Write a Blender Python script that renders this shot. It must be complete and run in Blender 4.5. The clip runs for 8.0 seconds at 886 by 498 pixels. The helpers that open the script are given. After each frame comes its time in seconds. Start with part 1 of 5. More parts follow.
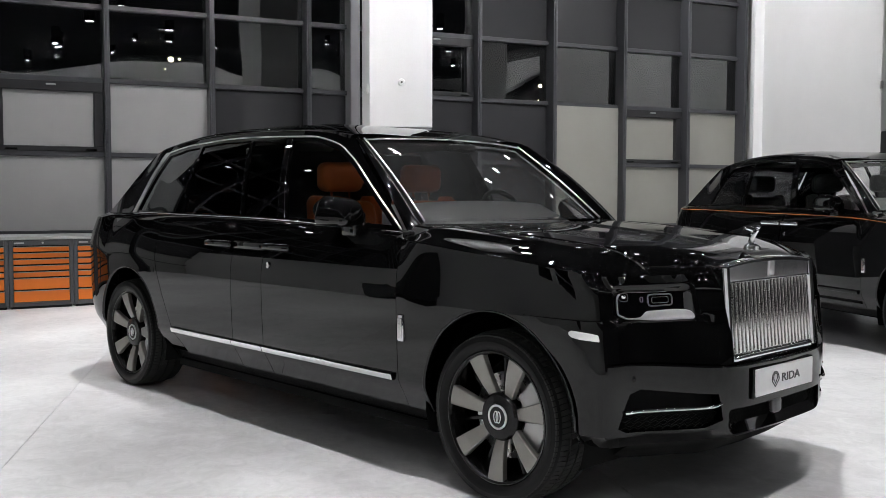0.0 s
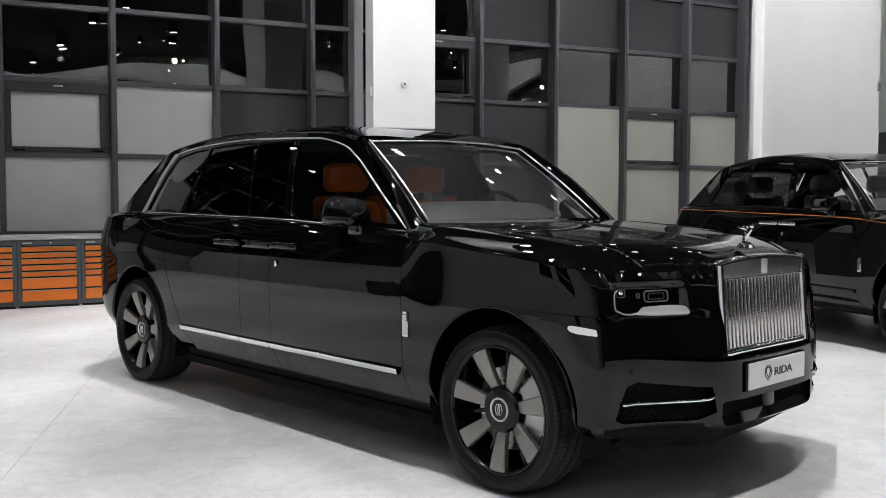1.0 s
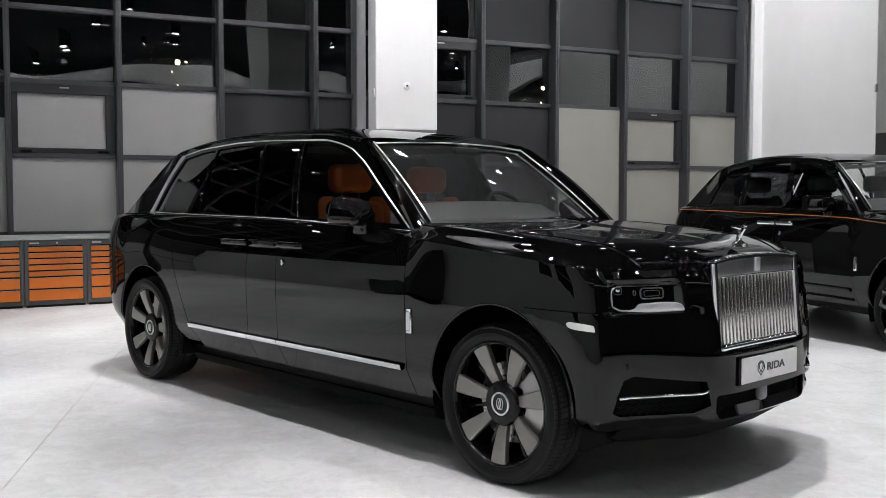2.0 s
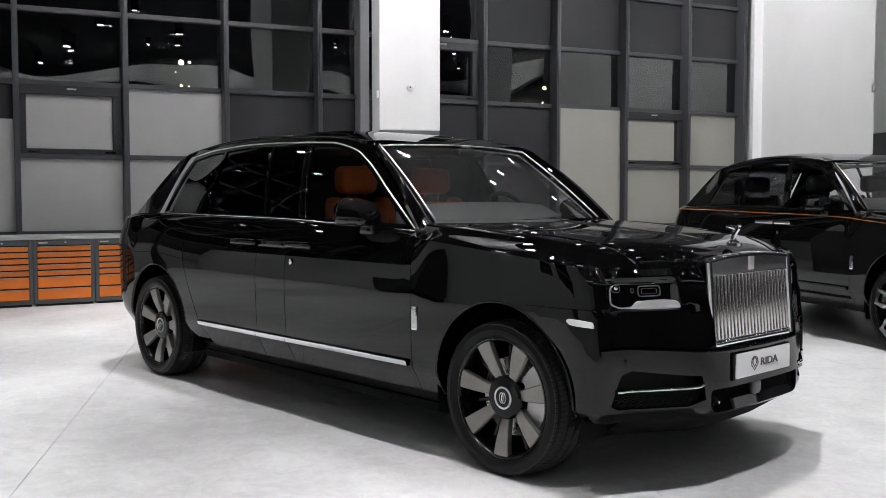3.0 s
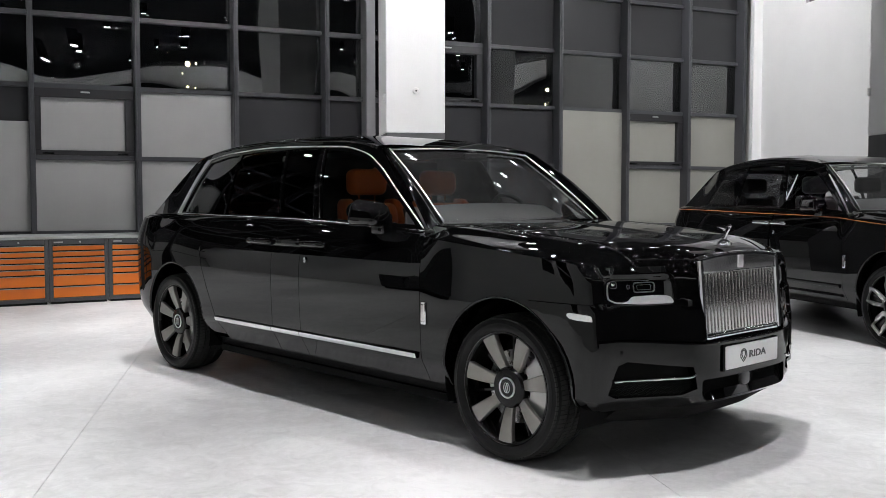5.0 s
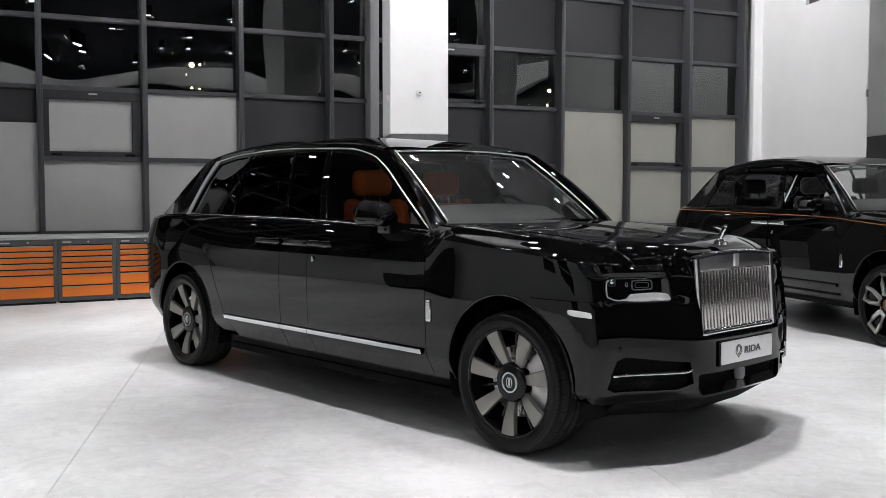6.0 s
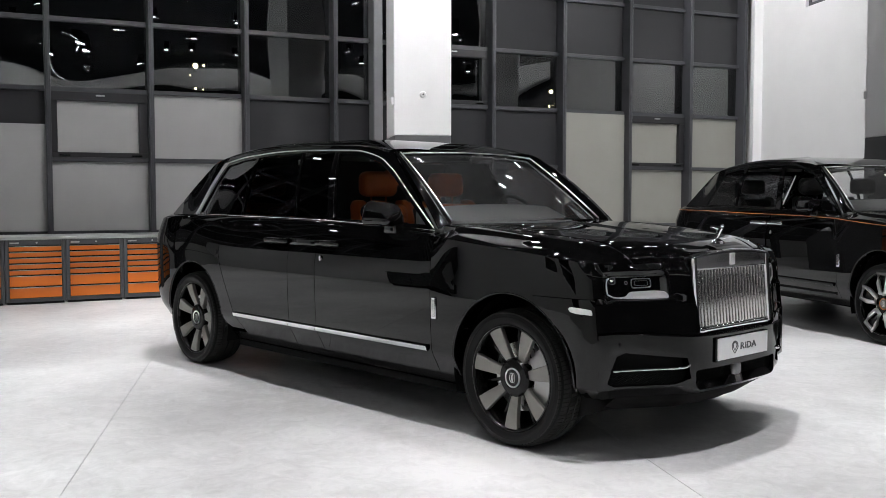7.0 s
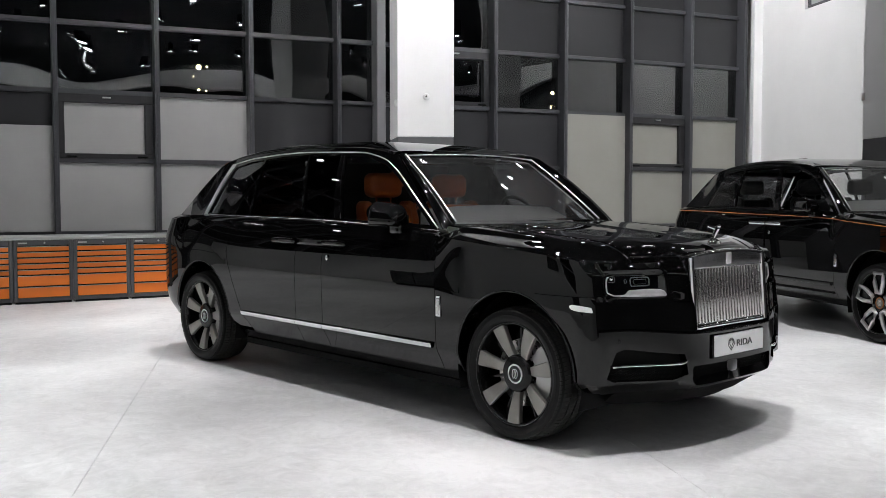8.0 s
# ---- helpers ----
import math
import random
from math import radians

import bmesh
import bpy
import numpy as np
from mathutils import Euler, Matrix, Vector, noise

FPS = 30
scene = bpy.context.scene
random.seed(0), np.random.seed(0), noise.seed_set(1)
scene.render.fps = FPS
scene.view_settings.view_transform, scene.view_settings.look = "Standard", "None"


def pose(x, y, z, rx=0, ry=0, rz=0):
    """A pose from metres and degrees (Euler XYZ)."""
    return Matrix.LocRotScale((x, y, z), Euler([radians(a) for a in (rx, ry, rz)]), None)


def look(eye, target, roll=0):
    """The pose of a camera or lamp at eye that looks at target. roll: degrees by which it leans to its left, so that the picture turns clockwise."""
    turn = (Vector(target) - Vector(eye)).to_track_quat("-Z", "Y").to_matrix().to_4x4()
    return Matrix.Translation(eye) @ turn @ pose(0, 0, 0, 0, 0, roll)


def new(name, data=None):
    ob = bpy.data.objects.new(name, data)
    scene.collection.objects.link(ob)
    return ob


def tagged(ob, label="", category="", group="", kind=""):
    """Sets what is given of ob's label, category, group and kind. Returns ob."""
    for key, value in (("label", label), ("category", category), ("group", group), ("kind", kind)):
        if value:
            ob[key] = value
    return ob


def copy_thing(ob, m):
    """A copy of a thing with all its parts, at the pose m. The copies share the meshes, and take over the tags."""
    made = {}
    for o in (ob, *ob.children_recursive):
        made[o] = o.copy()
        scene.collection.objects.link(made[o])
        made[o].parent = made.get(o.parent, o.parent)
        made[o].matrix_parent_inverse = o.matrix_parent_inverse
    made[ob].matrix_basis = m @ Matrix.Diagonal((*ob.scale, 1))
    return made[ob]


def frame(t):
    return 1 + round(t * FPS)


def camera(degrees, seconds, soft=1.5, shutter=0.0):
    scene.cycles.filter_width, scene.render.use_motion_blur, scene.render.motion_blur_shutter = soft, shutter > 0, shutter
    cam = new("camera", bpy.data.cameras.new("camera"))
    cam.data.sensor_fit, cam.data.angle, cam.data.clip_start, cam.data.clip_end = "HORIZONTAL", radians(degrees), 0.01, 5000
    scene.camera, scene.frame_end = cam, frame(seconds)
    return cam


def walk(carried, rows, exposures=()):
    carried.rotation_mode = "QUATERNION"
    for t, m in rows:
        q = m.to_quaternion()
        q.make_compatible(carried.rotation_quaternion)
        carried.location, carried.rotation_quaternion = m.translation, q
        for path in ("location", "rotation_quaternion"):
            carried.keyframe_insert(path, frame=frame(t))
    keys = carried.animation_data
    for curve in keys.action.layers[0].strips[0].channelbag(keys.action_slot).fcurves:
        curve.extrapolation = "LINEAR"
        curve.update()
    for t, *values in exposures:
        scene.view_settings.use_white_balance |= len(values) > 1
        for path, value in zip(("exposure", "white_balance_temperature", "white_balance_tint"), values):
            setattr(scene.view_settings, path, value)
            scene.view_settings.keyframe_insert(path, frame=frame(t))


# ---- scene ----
cam = camera(50.3, 8.0, soft=0.55)
PATH = [
    (0, (2.831, -3.94, 1.348), (1.378, -2.57, 1.24), 0.1),
    (0.5, (2.877, -3.988, 1.347), (1.422, -2.62, 1.239), 0.1),
    (1, (2.93, -4.043, 1.343), (1.474, -2.676, 1.237), 0.1),
    (1.5, (2.975, -4.087, 1.34), (1.518, -2.721, 1.235), 0.1),
    (3, (3.132, -4.257, 1.356), (1.671, -2.895, 1.248), 0.0),
    (3.5, (3.179, -4.311, 1.354), (1.717, -2.95, 1.247), 0.1),
    (4, (3.227, -4.369, 1.356), (1.765, -3.009, 1.249), 0.0),
    (4.5, (3.278, -4.421, 1.363), (1.814, -3.062, 1.255), 0.0),
    (6, (3.441, -4.594, 1.37), (1.972, -3.24, 1.262), -0.0),
    (6.5, (3.491, -4.648, 1.372), (2.021, -3.296, 1.264), -0.0),
    (7, (3.546, -4.717, 1.375), (2.075, -3.366, 1.267), 0.0),
    (7.5, (3.599, -4.778, 1.38), (2.127, -3.429, 1.272), 0.0),
    (8, (3.645, -4.832, 1.378), (2.172, -3.483, 1.271), 0.0),
]
walk(cam, [(t, look(eye, target, roll)) for t, eye, target, roll in PATH])


# ---- light, sky and exposure ----
world = bpy.data.worlds.new("night")
scene.world = world
world.use_nodes = True
wbg = world.node_tree.nodes["Background"]
wbg.inputs["Color"].default_value = (0.0016, 0.0017, 0.002, 1)
wbg.inputs["Strength"].default_value = 1.0
SPOT_WATTS = 1180.0
SPOT_CONE = 50.0
WASH_WATTS = 640.0


# ---- materials ----
def mat(name, base, rough=0.5, metal=0.0, coat=0.0, spec=0.5, vary=0.0, scale=8.0, bump=0.0, bscale=200.0,
        rvary=0.0, trans=0.0, ior=1.5, emit=None, power=0.0, alpha=1.0):
    m = bpy.data.materials.new(name)
    m.use_nodes = True
    nt = m.node_tree
    b = nt.nodes["Principled BSDF"]
    b.inputs["Base Color"].default_value = (*base, 1)
    b.inputs["Roughness"].default_value = rough
    b.inputs["Metallic"].default_value = metal
    b.inputs["Coat Weight"].default_value = coat
    b.inputs["Coat Roughness"].default_value = 0.02
    b.inputs["Specular IOR Level"].default_value = spec
    b.inputs["Transmission Weight"].default_value = trans
    b.inputs["IOR"].default_value = ior
    if emit:
        b.inputs["Emission Color"].default_value = (*emit, 1)
        b.inputs["Emission Strength"].default_value = power
    if vary or bump or rvary:
        tc = nt.nodes.new("ShaderNodeTexCoord")
        n1 = nt.nodes.new("ShaderNodeTexNoise")
        n1.inputs["Scale"].default_value = scale
        n1.inputs["Detail"].default_value = 6
        n2 = nt.nodes.new("ShaderNodeTexNoise")
        n2.inputs["Scale"].default_value = bscale
        n2.inputs["Detail"].default_value = 4
        nt.links.new(tc.outputs["Object"], n1.inputs["Vector"])
        nt.links.new(tc.outputs["Object"], n2.inputs["Vector"])
        if vary:
            add = nt.nodes.new("ShaderNodeMix")
            add.data_type = "FLOAT"
            add.inputs[0].default_value = 0.35
            nt.links.new(n1.outputs["Fac"], add.inputs[2])
            nt.links.new(n2.outputs["Fac"], add.inputs[3])
            mr = nt.nodes.new("ShaderNodeMapRange")
            mr.inputs["From Min"].default_value, mr.inputs["From Max"].default_value = 0.3, 0.7
            mr.inputs["To Min"].default_value, mr.inputs["To Max"].default_value = 1 - vary, 1 + vary
            nt.links.new(add.outputs[0], mr.inputs["Value"])
            mx = nt.nodes.new("ShaderNodeMix")
            mx.data_type, mx.blend_type = "RGBA", "MULTIPLY"
            mx.inputs[0].default_value = 1
            mx.inputs[6].default_value = (*base, 1)
            nt.links.new(mr.outputs["Result"], mx.inputs[7])
            nt.links.new(mx.outputs[2], b.inputs["Base Color"])
        if rvary:
            rr = nt.nodes.new("ShaderNodeMapRange")
            rr.inputs["From Min"].default_value, rr.inputs["From Max"].default_value = 0.3, 0.7
            rr.inputs["To Min"].default_value, rr.inputs["To Max"].default_value = max(0, rough - rvary), rough + rvary
            nt.links.new(n1.outputs["Fac"], rr.inputs["Value"])
            nt.links.new(rr.outputs["Result"], b.inputs["Roughness"])
        if bump:
            bp = nt.nodes.new("ShaderNodeBump")
            bp.inputs["Strength"].default_value = bump
            bp.inputs["Distance"].default_value = 0.002
            nt.links.new(n2.outputs["Fac"], bp.inputs["Height"])
            nt.links.new(bp.outputs["Normal"], b.inputs["Normal"])
    return m


PAINT = mat("black_paint", (0.0018, 0.0018, 0.0019), 0.30, coat=1.0, spec=0.0)
PAINT.node_tree.nodes["Principled BSDF"].inputs["Coat IOR"].default_value = 1.45
PAINT.node_tree.nodes["Principled BSDF"].inputs["Coat Roughness"].default_value = 0.012
TRIM = mat("black_trim", (0.003, 0.003, 0.003), 0.25, spec=0.3)
MATT = mat("matt_black", (0.006, 0.006, 0.006), 0.8, spec=0.1, vary=0.2, scale=10)
PLASTIC = mat("dark_plastic", (0.006, 0.006, 0.006), 0.6, spec=0.15, vary=0.2, scale=20, bump=0.1, bscale=900)
CHROME = mat("chrome", (0.86, 0.86, 0.87), 0.07, metal=1.0, rvary=0.02, scale=14)
STEEL = mat("polished_steel", (0.70, 0.695, 0.68), 0.20, metal=1.0)
ALLOY = mat("satin_alloy", (0.255, 0.248, 0.23), 0.42, metal=0.7, vary=0.06, scale=30, rvary=0.05)
RIM_BLACK = mat("rim_black", (0.004, 0.004, 0.004), 0.15, spec=0.25)
RIM_GREY = mat("rim_edge_grey", (0.13, 0.13, 0.13), 0.35, metal=0.6)
EMBLEM = mat("emblem_silver", (0.72, 0.72, 0.72), 0.3, metal=0.5)
SILVER = mat("bright_alloy", (0.72, 0.71, 0.70), 0.28, metal=0.8, vary=0.05, scale=30)
SATIN_STEEL = mat("satin_steel", (0.88, 0.88, 0.88), 0.36, metal=1.0, rvary=0.04, scale=20)
RUBBER = mat("tyre_rubber", (0.005, 0.005, 0.0052), 0.42, spec=0.16, vary=0.15, scale=12, bump=0.12, bscale=500)
# paler copy of the tyre rubber: light caught by the blocks, put into the colour
LIT_TREAD = mat("tread_rubber", (0.022, 0.022, 0.021), 0.75, spec=0.3, vary=0.2, scale=30, bump=0.1, bscale=300)
CALIPER = mat("caliper_silver", (0.45, 0.45, 0.44), 0.35, metal=0.5)
DISC = mat("brake_disc", (0.55, 0.54, 0.53), 0.3, metal=1.0, rvary=0.08, scale=40)
TINT_LIGHT = mat("light_tinted_glass", (0.80, 0.81, 0.81), 0.0, trans=1.0, ior=1.02, coat=1.0)
TINT = mat("tinted_glass", (0.10, 0.10, 0.105), 0.0, trans=1.0, ior=1.45)
SIDE_GLASS = mat("side_glass", (0.86, 0.87, 0.87), 0.0, trans=1.0, ior=1.02, coat=1.0)
CLEAR = mat("clear_glass", (0.97, 0.98, 0.975), 0.0, trans=1.0, ior=1.02, coat=1.0)
for m in (SIDE_GLASS, CLEAR, TINT_LIGHT):
    m.node_tree.nodes["Principled BSDF"].inputs["Coat IOR"].default_value = 1.28
    m.node_tree.nodes["Principled BSDF"].inputs["Coat Roughness"].default_value = 0.0
LEATHER = mat("orange_leather", (0.42, 0.085, 0.010), 0.48, vary=0.12, scale=10, bump=0.25, bscale=350)
DARK_LEATHER = mat("black_leather", (0.012, 0.012, 0.012), 0.5, bump=0.2, bscale=350)
DASH = mat("dash_leather", (0.42, 0.42, 0.425), 0.5, vary=0.1, scale=30, bump=0.2, bscale=400)
LENS_DARK = mat("lamp_lens", (0.0015, 0.0015, 0.002), 0.04, spec=0.4)
LAMP_GREY = mat("lamp_grey", (0.40, 0.40, 0.41), 0.4)
LAMP_DIM = mat("lamp_ring_grey", (0.10, 0.10, 0.105), 0.35)
# grey in place of the reflection on the black recess's end wall
LAMP_END_GLEAM = mat("lamp_end_gleam_grey", (0.030, 0.030, 0.031), 0.3, coat=0.5)
REFLECTOR = mat("white_reflector", (0.85, 0.85, 0.83), 0.25, coat=0.5)
PLATE = mat("plate_white", (0.78, 0.78, 0.78), 0.3, vary=0.03, scale=30)
INK = mat("plate_ink", (0.06, 0.06, 0.065), 0.4)
COACHLINE = mat("coachline_orange", (0.50, 0.15, 0.02), 0.3)
WHITE_WALL = mat("white_plaster", (0.78, 0.78, 0.78), 0.75, vary=0.035, scale=1.6, bump=0.35, bscale=60)
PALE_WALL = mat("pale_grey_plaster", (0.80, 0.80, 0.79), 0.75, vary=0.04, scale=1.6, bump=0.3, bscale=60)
GREY_BAND = mat("grey_band_paint", (0.10, 0.10, 0.105), 0.6, vary=0.08, scale=3, bump=0.2, bscale=80)
FRAME = mat("anthracite_frame", (0.047, 0.048, 0.054), 0.38, vary=0.06, scale=6, rvary=0.05)
SASH = mat("dark_sash_frame", (0.014, 0.014, 0.016), 0.4, vary=0.06, scale=6)
DARK_WALL = mat("dark_wall_paint", (0.035, 0.035, 0.038), 0.6, vary=0.15, scale=2)
PANEL = mat("grey_blind", (0.36, 0.36, 0.355), 0.8, vary=0.05, scale=2.2, bump=0.08, bscale=700)
PANEL_WARM = mat("beige_grey_blind", (0.275, 0.27, 0.245), 0.8, vary=0.05, scale=2.2, bump=0.08, bscale=700)
PANEL_DARK = mat("grey_screen", (0.012, 0.012, 0.0145), 0.7, coat=0.4, vary=0.16, scale=1.5)
PANE = mat("facade_glass", (0.30, 0.32, 0.31), 0.0, trans=1.0, ior=2.0)


def warp(m, scale, depth):
    """The slow waves that toughened glass has."""
    nt = m.node_tree
    geo, noise, bp = (nt.nodes.new(k) for k in ("ShaderNodeNewGeometry", "ShaderNodeTexNoise", "ShaderNodeBump"))
    noise.inputs["Scale"].default_value, noise.inputs["Detail"].default_value = scale, 0.0
    bp.inputs["Strength"].default_value, bp.inputs["Distance"].default_value = 1.0, depth
    nt.links.new(geo.outputs["Position"], noise.inputs["Vector"])
    nt.links.new(noise.outputs["Fac"], bp.inputs["Height"])
    nt.links.new(bp.outputs["Normal"], nt.nodes["Principled BSDF"].inputs["Normal"])


def filmed(m, amount):
    """A thin pale film mixed into glass, uneven by noise: it scatters a little of what falls on it."""
    nt = m.node_tree
    film, mix, noise, mr = (nt.nodes.new(k) for k in ("ShaderNodeBsdfPrincipled", "ShaderNodeMixShader", "ShaderNodeTexNoise", "ShaderNodeMapRange"))
    film.inputs["Base Color"].default_value = (0.55, 0.55, 0.55, 1)
    film.inputs["Roughness"].default_value = 0.22
    noise.inputs["Scale"].default_value, noise.inputs["Detail"].default_value = 4.0, 5.0
    mr.inputs["To Min"].default_value, mr.inputs["To Max"].default_value = amount * 0.6, amount * 1.4
    tc = nt.nodes.new("ShaderNodeTexCoord")
    nt.links.new(tc.outputs["Object"], noise.inputs["Vector"])
    nt.links.new(noise.outputs["Fac"], mr.inputs["Value"])
    nt.links.new(mr.outputs["Result"], mix.inputs[0])
    nt.links.new(nt.nodes["Principled BSDF"].outputs[0], mix.inputs[1])
    nt.links.new(film.outputs[0], mix.inputs[2])
    nt.links.new(mix.outputs[0], nt.nodes["Material Output"].inputs["Surface"])


filmed(CLEAR, 0.017)
warp(PANE, 0.8, 0.016)
CEILING = mat("dark_ceiling", (0.010, 0.010, 0.011), 0.8, vary=0.2, scale=2)
CAB_GREY = mat("cabinet_grey", (0.055, 0.057, 0.062), 0.42, vary=0.06, scale=8)
CAB_ORANGE = mat("drawer_orange", (0.76, 0.180, 0.014), 0.38, vary=0.05, scale=6, rvary=0.06)
ALU = mat("aluminium_edge", (0.45, 0.45, 0.45), 0.32, metal=0.8, vary=0.05, scale=20)
GRIP = mat("drawer_grip", (0.30, 0.26, 0.24), 0.4, metal=0.5, vary=0.08, scale=20)
WORKTOP = mat("worktop_grey", (0.30, 0.30, 0.30), 0.35, vary=0.06, scale=6)
WHITE_PLASTIC = mat("white_plastic", (0.72, 0.72, 0.72), 0.4)
SPOT_GLOW = mat("spot_glow", (0.8, 0.8, 0.8), 0.4, emit=(0.985, 0.985, 1.0), power=60.0)
GROUND = mat("night_asphalt", (0.05, 0.05, 0.05), 0.8, vary=0.2, scale=3, bump=0.4, bscale=120)


def concrete():
    m = bpy.data.materials.new("polished_concrete")
    m.use_nodes = True
    nt = m.node_tree
    b = nt.nodes["Principled BSDF"]
    geo = nt.nodes.new("ShaderNodeNewGeometry")
    big, mid, fine, patch = (nt.nodes.new("ShaderNodeTexNoise") for _ in range(4))
    for n, s, d, r in ((big, 0.55, 5, 0.6), (mid, 2.6, 8, 0.65), (fine, 90, 3, 0.5), (patch, 7.5, 10, 0.72)):
        n.inputs["Scale"].default_value = s
        n.inputs["Detail"].default_value = d
        n.inputs["Roughness"].default_value = r
        nt.links.new(geo.outputs["Position"], n.inputs["Vector"])
    big.inputs["Distortion"].default_value = 0.6
    mid.inputs["Distortion"].default_value = 0.8
    patch.inputs["Distortion"].default_value = 1.6
    mixp = nt.nodes.new("ShaderNodeMix")
    mixp.data_type = "FLOAT"
    mixp.inputs[0].default_value = 0.5
    nt.links.new(mid.outputs["Fac"], mixp.inputs[2])
    nt.links.new(patch.outputs["Fac"], mixp.inputs[3])
    mixf = nt.nodes.new("ShaderNodeMix")
    mixf.data_type = "FLOAT"
    mixf.inputs[0].default_value = 0.62
    nt.links.new(big.outputs["Fac"], mixf.inputs[2])
    nt.links.new(mixp.outputs[0], mixf.inputs[3])
    ramp = nt.nodes.new("ShaderNodeValToRGB")
    e = ramp.color_ramp.elements
    e[0].position, e[0].color = 0.37, (0.38, 0.38, 0.385, 1)
    e[1].position, e[1].color = 0.56, (0.60, 0.60, 0.60, 1)
    nt.links.new(mixf.outputs[0], ramp.inputs["Fac"])
    nt.links.new(ramp.outputs["Color"], b.inputs["Base Color"])
    rr = nt.nodes.new("ShaderNodeMapRange")
    rr.inputs["From Min"].default_value, rr.inputs["From Max"].default_value = 0.3, 0.7
    rr.inputs["To Min"].default_value, rr.inputs["To Max"].default_value = 0.30, 0.50
    nt.links.new(mid.outputs["Fac"], rr.inputs["Value"])
    nt.links.new(rr.outputs["Result"], b.inputs["Roughness"])
    b.inputs["Specular IOR Level"].default_value = 0.35
    bp = nt.nodes.new("ShaderNodeBump")
    bp.inputs["Strength"].default_value, bp.inputs["Distance"].default_value = 0.08, 0.002
    nt.links.new(fine.outputs["Fac"], bp.inputs["Height"])
    nt.links.new(bp.outputs["Normal"], b.inputs["Normal"])
    return m


CONCRETE = concrete()


# ---- building helpers ----
def part(name, bm, material, parent=None, label="", smooth=False, sharp=35.0):
    me = bpy.data.meshes.new(name)
    if smooth:
        for f in bm.faces:
            f.smooth = True
        lim = radians(sharp)
        for e in bm.edges:
            if len(e.link_faces) == 2 and e.calc_face_angle(0) > lim:
                e.smooth = False
    bm.to_mesh(me)
    bm.free()
    me.materials.append(material)
    ob = new(name, me)
    if parent:
        ob.parent = parent
    if label:
        ob["label"] = label
    return ob


def same_part(name, ob, parent, m):
    o = new(name, ob.data)
    o.parent = parent
    o.matrix_basis = m
    return o


def empty(name, m, label, category, group="", kind=""):
    ob = new(name)
    ob.matrix_basis = m
    return tagged(ob, label, category, group, kind)


def box(bm, x0, x1, y0, y1, z0, z1, bevel=0.0, seg=2):
    r = bmesh.ops.create_cube(bm, size=1.0)
    vs = r["verts"]
    for v in vs:
        v.co = Vector((x0 + (v.co.x + 0.5) * (x1 - x0), y0 + (v.co.y + 0.5) * (y1 - y0), z0 + (v.co.z + 0.5) * (z1 - z0)))
    if bevel:
        es = list({e for v in vs for e in v.link_edges})
        bmesh.ops.bevel(bm, geom=es, offset=bevel, segments=seg, affect="EDGES", profile=0.5)
    return bm


def boxed(x0, x1, y0, y1, z0, z1, bevel=0.0, seg=2):
    return box(bmesh.new(), x0, x1, y0, y1, z0, z1, bevel, seg)


def tube(bm, pts, r, n=8, closed=False, ry=None):
    """A tube of radius r along points; ry flattens it along its second axis."""
    pts = [Vector(p) for p in pts]
    N = len(pts)
    rings = []
    for i, p in enumerate(pts):
        a = pts[(i - 1) % N] if (closed or i) else p
        c = pts[(i + 1) % N] if (closed or i < N - 1) else p
        t = (c - a).normalized()
        up = Vector((0, 0, 1)) if abs(t.z) < 0.95 else Vector((1, 0, 0))
        s = t.cross(up).normalized()
        u = s.cross(t)
        rings.append([bm.verts.new(p + s * (math.cos(k * 2 * math.pi / n) * r) + u * (math.sin(k * 2 * math.pi / n) * (ry or r))) for k in range(n)])
    for i in range(N if closed else N - 1):
        A, B = rings[i], rings[(i + 1) % N]
        for k in range(n):
            bm.faces.new((A[k], A[(k + 1) % n], B[(k + 1) % n], B[k]))
    if not closed:
        bm.faces.new(rings[0][::-1])
        bm.faces.new(rings[-1])
    return bm


def lathe(bm, prof, n=48, axis="y", close=False, caps=True):
    """Turns (radius, height) points round an axis."""
    rings = []
    for r, h in prof:
        ring = []
        for k in range(n):
            a = 2 * math.pi * k / n
            c, s = r * math.cos(a), r * math.sin(a)
            ring.append(bm.verts.new((c, h, s) if axis == "y" else (c, s, h)))
        rings.append(ring)
    M = len(rings)
    for i in range(M if close else M - 1):
        A, B = rings[i], rings[(i + 1) % M]
        for k in range(n):
            bm.faces.new((A[k], A[(k + 1) % n], B[(k + 1) % n], B[k]))
    if caps and not close:
        for ring, rv in ((rings[0], True), (rings[-1], False)):
            if (ring[0].co - ring[n // 2].co).length > 1e-5:
                bm.faces.new(ring[::-1] if rv else ring)
    bmesh.ops.recalc_face_normals(bm, faces=bm.faces)
    return bm


def inside(poly, u, v):
    return all((b[0] - a[0]) * (v - a[1]) - (b[1] - a[1]) * (u - a[0]) > 0 for a, b in zip(poly, poly[1:] + poly[:1]))


def ccw(poly):
    s = sum(a[0] * b[1] - b[0] * a[1] for a, b in zip(poly, poly[1:] + poly[:1]))
    return list(poly) if s > 0 else list(poly)[::-1]


def circle(cu, cv, r, n=36, rv=None):
    return [(cu + r * math.cos(2 * math.pi * k / n), cv + (rv or r) * math.sin(2 * math.pi * k / n)) for k in range(n)]


def rounded(u0, u1, v0, v1, r, n=4):
    out = []
    for cu, cv, a0 in ((u1 - r, v1 - r, 0), (u0 + r, v1 - r, 90), (u0 + r, v0 + r, 180), (u1 - r, v0 + r, 270)):
        out += [(cu + r * math.cos(radians(a0 + 90 * k / n)), cv + r * math.sin(radians(a0 + 90 * k / n))) for k in range(n + 1)]
    return out


